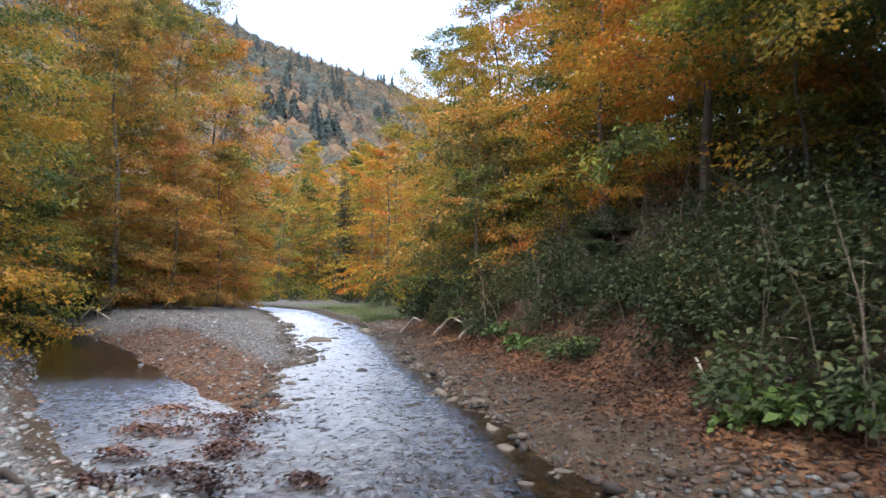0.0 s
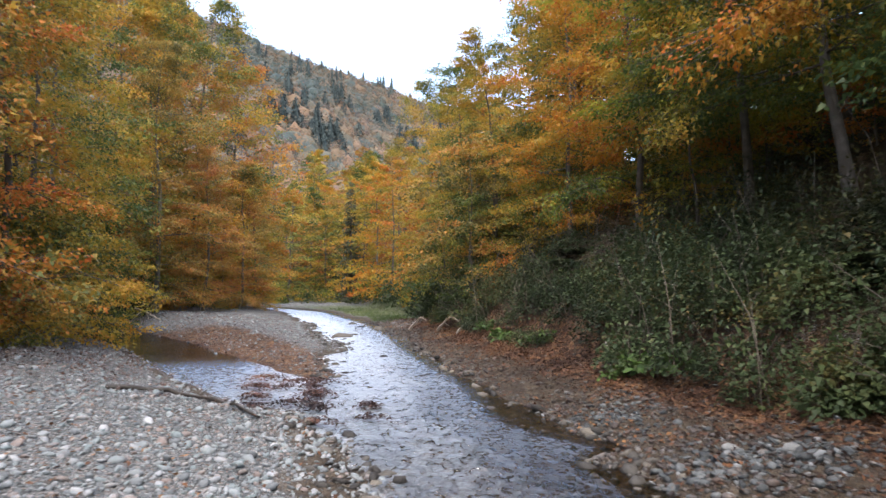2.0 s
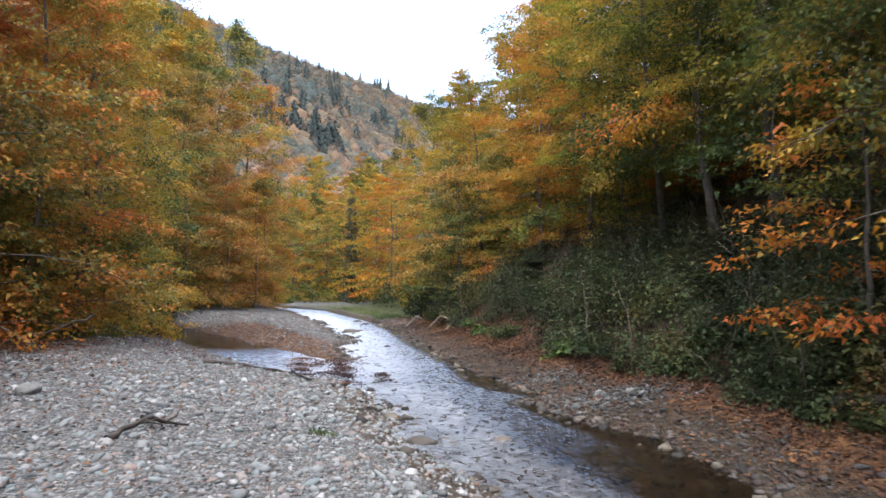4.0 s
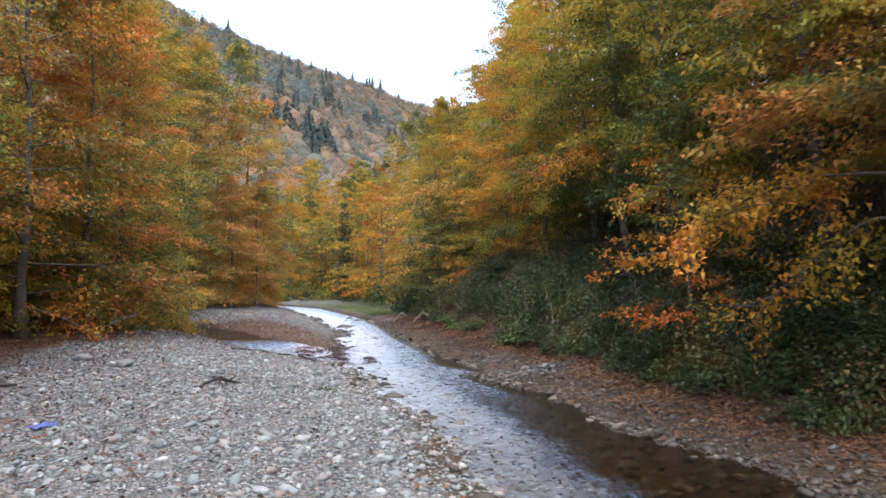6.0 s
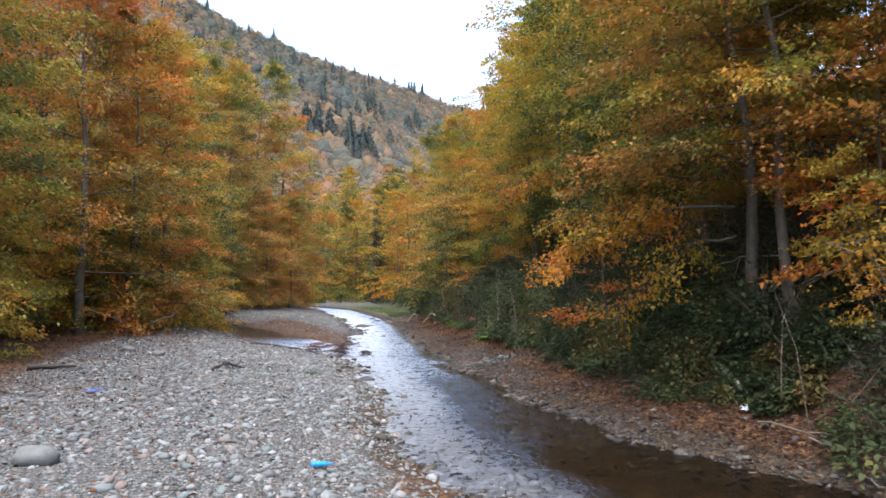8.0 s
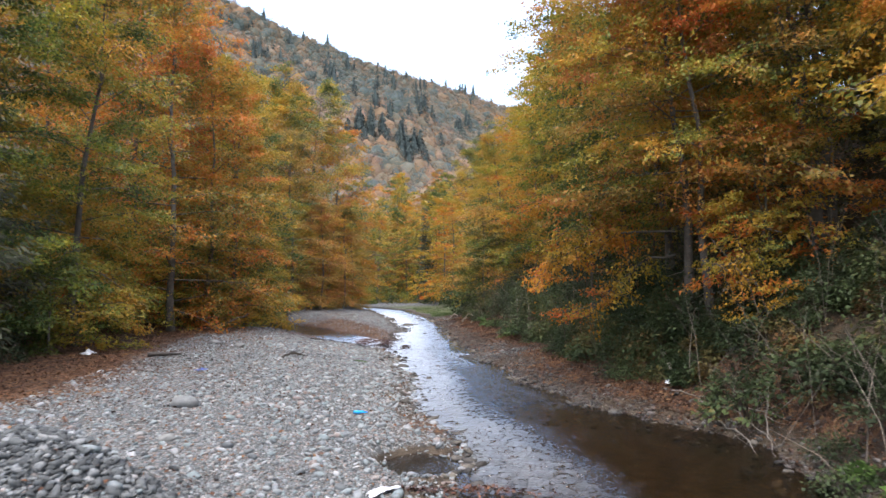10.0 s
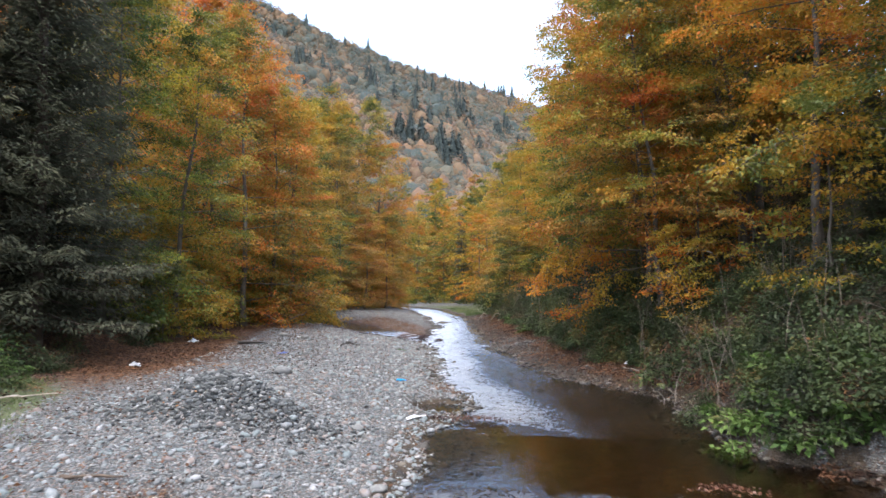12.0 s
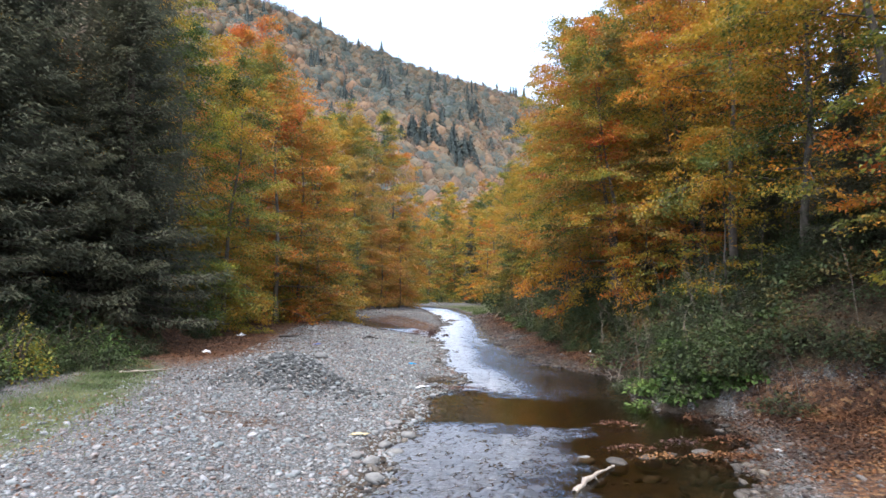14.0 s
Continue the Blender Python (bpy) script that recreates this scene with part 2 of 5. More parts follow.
def water_material():
    """Clear shallow brown water: what is under it shows, and Fresnel gives the gloss."""
    m, n, l = material("stream_water")
    geo = n.new("ShaderNodeNewGeometry")
    a = n.new("ShaderNodeAttribute")
    a.attribute_name = "riffle"
    stretch = n.new("ShaderNodeMapping")
    stretch.inputs["Scale"].default_value = (1.0, 0.62, 1.0)
    l.new(geo.outputs["Position"], stretch.inputs["Vector"])
    swell = node(n, "TexNoise", Scale=6.5, Detail=2.0, Distortion=1.2)
    ripple = node(n, "TexNoise", Scale=19.0, Detail=3.0, Roughness=0.6, Distortion=0.8)
    lull = node(n, "TexNoise", Scale=0.9, Detail=3.0)
    for k in (swell, ripple, lull):
        l.new(stretch.outputs[0], k.inputs["Vector"])
    h = math_node(n, l, "ADD", swell.outputs["Fac"], math_node(n, l, "MULTIPLY", ripple.outputs["Fac"], 0.5))
    # Quieter tongues of water run between the riffles.
    calm = ramp(n, [(0.36, (0.6, 0.6, 0.6)), (0.58, (1, 1, 1))])
    l.new(lull.outputs["Fac"], calm.inputs["Fac"])
    rough_water = math_node(n, l, "MULTIPLY", a.outputs["Fac"], calm.outputs[0])
    b = node(n, "Bump", Distance=0.2)
    l.new(math_node(n, l, "ADD", math_node(n, l, "MULTIPLY", rough_water, 0.9), 0.035), b.inputs["Strength"])
    l.new(h, b.inputs["Height"])
    f = node(n, "Fresnel", IOR=1.33)
    soft = node(n, "Bump", Distance=0.012)
    l.new(math_node(n, l, "ADD", math_node(n, l, "MULTIPLY", rough_water, 0.9), 0.035), soft.inputs["Strength"])
    l.new(h, soft.inputs["Height"])
    l.new(soft.outputs[0], f.inputs["Normal"])
    g = n.new("ShaderNodeBsdfGlossy")
    g.inputs["Color"].default_value = (0.88, 0.95, 1.0, 1)
    chop = node(n, "TexNoise", Scale=9.0, Detail=4.0, Roughness=0.65, Distortion=1.2)
    l.new(stretch.outputs[0], chop.inputs["Vector"])
    patches = ramp(n, [(0.36, (0.14, 0.14, 0.14)), (0.5, (0.42, 0.42, 0.42)), (0.64, (0.66, 0.66, 0.66))])
    l.new(chop.outputs["Fac"], patches.inputs["Fac"])
    l.new(math_node(n, l, "ADD", math_node(n, l, "MULTIPLY", a.outputs["Fac"], patches.outputs[0]), 0.03), g.inputs["Roughness"])
    l.new(b.outputs[0], g.inputs["Normal"])
    t = n.new("ShaderNodeBsdfTransparent")
    t.inputs["Color"].default_value = (0.50, 0.42, 0.32, 1)
    x = n.new("ShaderNodeMixShader")
    l.new(f.outputs[0], x.inputs[0])
    l.new(t.outputs[0], x.inputs[1])
    l.new(g.outputs[0], x.inputs[2])
    o = n.new("ShaderNodeOutputMaterial")
    l.new(x.outputs[0], o.inputs["Surface"])
    return m


GROUND, WATER = ground_material(), water_material()


# ---- mesh helpers ----
def quick_mesh(name, verts, faces, mat=None, smooth=False):
    """A mesh from arrays of corners and of faces that all have the same number of corners."""
    verts, faces = np.asarray(verts, np.float32).reshape(-1, 3), np.asarray(faces, np.int32)
    k = faces.shape[1]
    me = bpy.data.meshes.new(name)
    me.vertices.add(len(verts))
    me.vertices.foreach_set("co", verts.ravel())
    me.loops.add(faces.size)
    me.loops.foreach_set("vertex_index", faces.ravel())
    me.polygons.add(len(faces))
    me.polygons.foreach_set("loop_start", np.arange(0, faces.size, k, dtype=np.int32))
    if smooth:
        me.polygons.foreach_set("use_smooth", np.ones(len(faces), bool))
    me.update(calc_edges=True)
    me.validate()
    if mat:
        me.materials.append(mat)
    return me


def part(name, me, parent, label=""):
    ob = new(name, me)
    ob.parent = parent
    return tagged(ob, label) if label else ob


def join(pieces):
    """Corners and faces of several pieces as one pair."""
    verts, faces, at = [], [], 0
    for v, f in pieces:
        verts.append(v)
        faces.append(np.asarray(f) + at)
        at += len(v)
    return np.concatenate(verts), np.concatenate(faces)


def unit(v):
    return v / np.maximum(np.linalg.norm(v, axis=-1, keepdims=True), 1e-9)


def tube(path, radii, sides=6):
    """A tapered round limb along a path."""
    path = np.asarray(path, float)
    along = unit(np.gradient(path, axis=0))
    side = unit(np.cross(along, (0.31, 0.17, 0.94) if abs(along[0][2]) < 0.9 else (1.0, 0.1, 0.0)))
    up = np.cross(side, along)
    a = np.linspace(0, 2 * np.pi, sides, endpoint=False)
    ring = np.cos(a)[None, :, None] * side[:, None] + np.sin(a)[None, :, None] * up[:, None]
    verts = (path[:, None] + ring * np.asarray(radii)[:, None, None]).reshape(-1, 3)
    i, j = np.meshgrid(np.arange(len(path) - 1), np.arange(sides), indexing="ij")
    k = (j + 1) % sides
    faces = np.stack([i * sides + j, i * sides + k, (i + 1) * sides + k, (i + 1) * sides + j], -1).reshape(-1, 4)
    return verts, faces


def leaves(at, way, normal, length, width, small=False):
    """Folded, pointed leaves, one a place; small ones are plain blades of three corners."""
    way = unit(way)
    side = unit(np.cross(way, normal))
    up = np.cross(side, way)
    length, width = np.broadcast_to(length, len(at))[:, None], np.broadcast_to(width, len(at))[:, None]
    if small:
        verts = np.stack([at + side * width * 0.5, at + way * length, at - side * width * 0.5 + up * width * 0.2], 1)
        return verts.reshape(-1, 3), np.arange(len(at) * 3).reshape(-1, 3)
    mid = at + way * length * 0.48
    verts = np.stack([at, mid + side * width * 0.5 + up * width * 0.16, at + way * length - up * length * 0.12, mid - side * width * 0.5 + up * width * 0.16], 1)
    return verts.reshape(-1, 3), np.arange(len(at) * 4).reshape(-1, 4)


# ---- plan of the valley: edges of the stream and feet of its banks, as (y, x) ----
WATER_RIGHT = ((-60, 8), (-26, 8.0), (-21, 8.2), (-19, 8.5), (-17.3, 8.6), (-15.8, 8.2), (-12.5, 7.0), (-10.4, 6.8), (-9.1, 6.4), (-8.1, 5.4), (-6.2, 4.55), (-4.2, 3.95), (-3.3, 3.3), (-1, 2.9), (0, 2.55), (1.9, 1.95), (2.6, 1.75), (3.3, 2.15), (4.0, 1.55), (5, 1.1), (8, 0.8), (11, 0.15), (15, -0.6), (21, -1.6), (28.6, -3.2), (44, -7.8), (53, -13), (62, -24), (80, -50), (120, -120))
WATER_LEFT = ((-60, 4), (-22, 3.2), (-18.7, 3.2), (-17, 2.8), (-14.7, 2.6), (-12.5, 2.9), (-10.7, 2.5), (-9.5, 2.3), (-7, 1.5), (-5.1, 1.1), (-3.5, 0.85), (-0.6, 0.05), (1, -0.5), (2.5, -0.9), (4.1, -1.5), (5.8, -2.1), (8.5, -2.2), (10.6, -2.4), (13, -2.7), (15, -2.7), (23.6, -5.0), (30, -6.5), (46, -11.4), (53, -17), (62, -30), (80, -58), (120, -135))
FOOT_RIGHT = ((-60, 16), (-26, 14), (-20, 13), (-17.5, 11.5), (-16.4, 9.0), (-15, 7.2), (-13, 7.0), (-10.7, 7.3), (-8, 6.5), (-5.3, 5.9), (-3.2, 5.2), (-2, 4.7), (0.8, 4.4), (3, 3.7), (6, 2.7), (9, 2.5), (11.7, 2.0), (15, 0.9), (33, -1.8), (65, -9), (85, -20), (120, -80))
FOOT_LEFT = ((-60, -5), (-25, -5.2), (-19.6, -5.4), (-14.5, -7.0), (-10.4, -7.5), (-6, -8.3), (-2, -10), (3, -11.8), (8, -11.2), (15, -12.4), (21, -13.2), (37, -15), (50, -20), (62, -36), (85, -75), (120, -160))
SIDE_CHANNEL = ((-16, 27), (-13.2, 23.5), (-8.7, 17.2), (-5.2, 11.2), (-3.1, 8.0), (-1.8, 6.4))


def line(table, y):
    t = np.array(table, float)
    return np.interp(y, t[:, 0], t[:, 1])


def smooth(a, b, v):
    u = np.clip((v - a) / (b - a), 0, 1)
    return u * u * (3 - 2 * u)


def waver(x, y, size, seed=0.0):
    """Gentle unevenness out of a few crossed waves, about -1 to 1."""
    x, y = x / size + seed * 7.3, y / size - seed * 3.1
    return (np.sin(x + 1.7 * np.sin(0.7 * y + seed)) + np.sin(1.31 * y + 1.3 * np.sin(0.9 * x)) + np.sin(0.8 * (x + y) + 2.0 * np.sin(0.5 * (x - y)))) / 3


def from_line(x, y, table):
    best = np.full(np.shape(x), 1e9)
    for (ax, ay), (bx, by) in zip(table, table[1:]):
        dx, dy = bx - ax, by - ay
        u = np.clip(((x - ax) * dx + (y - ay) * dy) / (dx * dx + dy * dy), 0, 1)
        best = np.minimum(best, np.hypot(x - ax - u * dx, y - ay - u * dy))
    return best


def water_level(y):
    return 0.02 * np.clip(y, -60, 90)


def valley(x, y):
    """Height of the ground and its masks: bed, litter, grass, forest."""
    x, y = np.asarray(x, float), np.asarray(y, float)
    w = water_level(y)
    wob = 0.10 * waver(x, y, 0.22, 4) + 0.2 * waver(x, y, 0.5) + 0.26 * waver(x, y, 1.3, 2)
    left, right = line(WATER_LEFT, y) + wob - x, x - line(WATER_RIGHT, y) + wob
    fl, fr = line(FOOT_LEFT, y) - x, x - line(FOOT_RIGHT, y)
    pool = smooth(-21, -17, y) * (1 - smooth(-10, -6, y)) * smooth(3.2, 5.0, x)
    inside = np.minimum(-left, -right)
    bed = w - (0.10 + 0.3 * pool) * smooth(-0.1, 0.9, inside) - 0.03 * smooth(-0.05, 0.1, inside)
    bar_l = w + np.minimum(0.13 * np.maximum(left, 0), 0.30 + 0.035 * np.maximum(left, 0)) + 0.05 * waver(x, y, 1.1, 1) * smooth(0.2, 1.5, left)
    bar_l += 0.7 * np.exp(-(((x + 0.7) / 1.25) ** 2) - ((y + 15.2) / 0.8) ** 2) - 0.12 * np.exp(-(((x - 0.3) / 1.1) ** 2) - ((y + 18.9) / 0.8) ** 2)
    bar_r = w + np.minimum(0.20 * np.maximum(right, 0), (0.35 + 0.04 * np.maximum(right, 0)) * (1 - 0.75 * smooth(22, 32, y))) + 0.04 * waver(x, y, 0.7, 3) * smooth(0.1, 0.8, right)
    z = np.where(left > 0, bar_l, np.where(right > 0, bar_r, bed))
    side = from_line(x, y, SIDE_CHANNEL) + 0.4 * wob
    cut = w - 0.13 + 0.21 * np.maximum(side - 0.45, 0) + 0.3 * smooth(2.2, 5.0, side)
    pond = np.hypot(x - 2.15, (y + 11.4) * 0.9) + 0.5 * wob
    cut = np.minimum(cut, w - 0.09 + 0.35 * np.maximum(pond - 0.35, 0) + 0.5 * smooth(0.6, 1.4, pond))
    ditch = np.hypot((x + 12.4) * 0.8, y - 12.5) + 0.5 * wob
    cut = np.minimum(cut, w - 0.05 + 0.25 * np.maximum(ditch - 1.6, 0))
    z = np.where((left > -0.4) & (fl < 1.5), np.minimum(z, np.maximum(cut, w - 0.2)), z)
    # Banks and hillsides.
    cap_r = np.interp(y, (-40, 0, 50, 80, 110, 170), (48, 48, 34, 16, 8, 5))
    cap_l = np.interp(y, (-40, 0, 40, 70, 100), (44, 44, 34, 16, 6))
    r, l = np.maximum(fr, 0), np.maximum(fl, 0)
    rise_r = 0.55 * smooth(0, 1.2, r) + 0.62 * np.maximum(r - 0.5, 0) + 0.25 * waver(x, y, 1.7, 4) * smooth(0.5, 3, r)
    rise_l = 0.35 * smooth(0, 1.5, l) + 0.40 * np.maximum(l - 1.0, 0) + 0.25 * waver(x, y, 1.9, 5) * smooth(0.5, 3, l)
    z = z + cap_r * (1 - np.exp(-rise_r / cap_r)) + cap_l * (1 - np.exp(-rise_l / cap_l))
    # The far hillside that closes the valley, highest to the west.
    far, az = np.hypot(x, y + 15), np.degrees(np.arctan2(-x, y + 15))
    steep = np.tan(np.radians(np.interp(az, (-60, -20, 0, 4, 10, 14, 17, 19, 23, 27, 40, 90), (9, 9.6, 12.9, 14.3, 16.6, 17.6, 18.1, 18.5, 19.6, 20.8, 22.8, 19))))
    up = np.clip((far - 125) / 375, 0, 1)
    hill = 520 * steep * (0.25 * up + 0.75 * up**1.25) + (4 + 14 * up) * waver(x, y, 34, 6) * smooth(0.0, 0.25, up)
    hill -= 0.25 * np.maximum(far - 520, 0)
    hill = np.where(y > 40, hill, hill * smooth(-120, 40, y))
    z = np.where(far > 125, np.maximum(z, hill + 2.5), z)
    forest = np.maximum(smooth(0.2, 1.6, fr), smooth(0.3, 2.0, fl))
    forest = np.maximum(forest, smooth(120, 160, far))
    mud = smooth(0.17, -0.02, z - w) * (forest < 0.3)
    # The right-hand strip takes the dark bed colour for wet and canopy shade.
    mud = np.maximum(mud, 0.72 * (right > 0) * (fr < 1.0) * smooth(-17, -15, y) * (1 - smooth(20, 28, y)))
    strip = smooth(0.0, 1.05, right - 0.15 - 0.4 * smooth(-3, 0, y)) * (1 - 0.8 * np.exp(-(((x - 2.9) / 0.8) ** 2) - ((y - 1.9) / 0.9) ** 2)) * smooth(1.9, 0.2, fr) * (right > 0) * (1 - smooth(22, 30, y)) * (1 - 0.1 * smooth(-17.5, -19.5, y))
    edge = np.maximum(smooth(5.2, 1.3, -fl), 0.4 * smooth(7.5, 4.0, -fl) * smooth(-9, -5, y)) * smooth(-17, -10, y) * (left > 0) * (1 - smooth(9, 14, y))
    channel = np.array(SIDE_CHANNEL)[::-1]
    island = (x > np.interp(y, channel[:, 1], channel[:, 0])) * (left > -0.3) * smooth(6.3, 7.5, y) * (1 - smooth(20, 25, y)) * smooth(3.8, 2.4, side)
    slope_l = smooth(-4, 2, y) * (1 - smooth(7, 11, y)) * smooth(-1, 0.5, fl) * (1 - smooth(4, 7, fl))
    bar_litter = 0.55 * np.exp(-(((x - 0.3) / 1.1) ** 2) - ((y + 18.9) / 0.6) ** 2) + 0.6 * np.exp(-(((x - 1.9) / 0.8) ** 2) - ((y + 9.2) / 1.6) ** 2)
    shore = 0.7 * np.exp(-(((x - 10.0) / 1.6) ** 2) - ((y + 16.9) / 1.5) ** 2) * smooth(0.5, -0.4, fr)
    litter = np.clip(np.maximum.reduce([0.8 * strip, shore, 0.85 * edge, 0.62 * island, 0.95 * slope_l, bar_litter, 0.36 * forest]), 0, 1)
    far_bar = smooth(30, 36, y) * (1 - smooth(50, 62, y)) * (right > 0.5) * (fr < 1)
    grass = np.maximum(0.62 * smooth(1.9, 0.5, np.abs(x - np.interp(y, (-30, -24, -20, -17, -15, -12), (-2.2, -2.3, -3.3, -4.4, -5.2, -6.6)))) * (1 - smooth(-14, -11, y)) * smooth(-40, -30, y), 0.6 * far_bar)
    return z, mud, litter, grass, forest


def height(x, y):
    return float(valley(np.array([x]), np.array([y]))[0][0])


def steps(*runs):
    """Grid lines: runs of (start, end, step)."""
    return np.unique(np.concatenate([np.arange(a, b, s) for a, b, s in runs]).round(3))


def build_ground():
    xs = steps((-1400, -200, 100), (-200, -60, 10), (-60, -24, 2), (-24, -14, 0.6), (-14, 14, 0.2), (14, 26, 0.6), (26, 60, 2), (60, 200, 10), (200, 1401, 100))
    ys = steps((-1400, -200, 100), (-200, -60, 10), (-60, -30, 1.5), (-30, 20, 0.2), (20, 60, 0.4), (60, 120, 1.5), (120, 560, 8), (560, 1401, 80))
    x, y = np.meshgrid(xs, ys)
    z, *masks = valley(x, y)
    i, j = np.meshgrid(np.arange(len(ys) - 1), np.arange(len(xs) - 1), indexing="ij")
    k = i * len(xs) + j
    faces = np.stack([k, k + 1, k + 1 + len(xs), k + len(xs)], -1).reshape(-1, 4)
    me = quick_mesh("ground", np.stack([x, y, z], -1), faces, GROUND, True)
    for name, values in zip(("bed", "litter", "grass", "forest"), masks):
        me.attributes.new(name, "FLOAT", "POINT").data.foreach_set("value", values.ravel().astype(np.float32))
    return tagged(new("ground", me), "valley floor of grey river gravel, leaf litter and dark forest soil", "ground", kind="structure")


ground = build_ground()


def build_water():
    ys = np.concatenate([np.arange(-40, -24, 0.4), np.arange(-24, 16, 0.09), np.arange(16, 40, 0.2), np.arange(40, 96, 1.0)])
    us = np.linspace(0, 1, 84)
    y, u = np.meshgrid(ys, us, indexing="ij")
    lo, hi = line(WATER_LEFT, y) - np.where(y > 5, 12.5, 2.6), line(WATER_RIGHT, y) + 0.9
    x = lo + (hi - lo) * u
    left, right = line(WATER_LEFT, y) - x, x - line(WATER_RIGHT, y)
    ragged = 0.45 * waver(x, y, 0.45, 8) + 0.3 * waver(x, y, 0.16, 9) + 0.25 * waver(x, y, 0.3, 11) + 0.22 * waver(x, y, 0.07, 12)
    reach = y + 0.5 * ragged + 0.28 * np.clip(x - 3.2, 0, 2)
    still = (1 - smooth(-13.6, -12.3, reach + 0.3 * ragged)) * np.maximum(smooth(-18.2, -16.9, y + 0.9 * ragged), smooth(4.9, 6.4, x + 0.8 * ragged)) * smooth(-23, -21, y)
    across = 0.08 - left / np.maximum(line(WATER_RIGHT, y) - line(WATER_LEFT, y), 0.1)
    still = np.maximum(still, smooth(0.0, 0.33, across - 0.31 - 0.12 * smooth(-2, 4, y) + 0.1 * smooth(-2, -6, y) * smooth(-14, -9, y) + 0.06 * waver(x, y, 0.8, 7)) * (0.74 - 0.4 * smooth(-3, 4, y)) * smooth(-16, -14.6, y))
    still = np.maximum(still, smooth(-0.9, -0.3, right) * 0.8)
    still = np.maximum(still, smooth(0.3, 2.5, left) * (0.42 + 0.55 * smooth(9, 15, y)))
    still = np.maximum(still, smooth(2.2, 1.6, np.hypot(x - 2.15, (y + 11.4) * 0.9)) * smooth(-0.2, 0.1, left))
    riffle = np.clip(1 - still, 0, 1)
    z = water_level(y) + riffle * 0.12 * (0.013 * waver(x * 0.8, y, 0.085, 1) + 0.018 * waver(x * 0.8, y, 0.17, 2) + 0.016 * waver(x * 0.9, y, 0.42, 3))
    i, j = np.meshgrid(np.arange(len(ys) - 1), np.arange(len(us) - 1), indexing="ij")
    k = i * len(us) + j
    faces = np.stack([k, k + 1, k + 1 + len(us), k + len(us)], -1).reshape(-1, 4)
    me = quick_mesh("water", np.stack([x, y, z], -1), faces, WATER, True)
    me.attributes.new("riffle", "FLOAT", "POINT").data.foreach_set("value", riffle.ravel().astype(np.float32))
    return tagged(new("water", me), "shallow rippled mountain stream reflecting a pale sky", "stream", kind="structure")


water = build_water()


# ---- trees ----
def stone_shape(seed, flat=0.6):
    """A worn stone: twenty faces round twelve uneven corners."""
    g = np.random.default_rng(seed)
    p = (1 + 5**0.5) / 2
    v = unit(np.array([(-1, p, 0), (1, p, 0), (-1, -p, 0), (1, -p, 0), (0, -1, p), (0, 1, p), (0, -1, -p), (0, 1, -p), (p, 0, -1), (p, 0, 1), (-p, 0, -1), (-p, 0, 1)], float))
    f = np.array([(0, 11, 5), (0, 5, 1), (0, 1, 7), (0, 7, 10), (0, 10, 11), (1, 5, 9), (5, 11, 4), (11, 10, 2), (10, 7, 6), (7, 1, 8), (3, 9, 4), (3, 4, 2), (3, 2, 6), (3, 6, 8), (3, 8, 9), (4, 9, 5), (2, 4, 11), (6, 2, 10), (8, 6, 7), (9, 8, 1)])
    return v * g.uniform(0.8, 1.15, (12, 1)) * np.array([1.2, g.uniform(0.75, 1.0), flat]), f


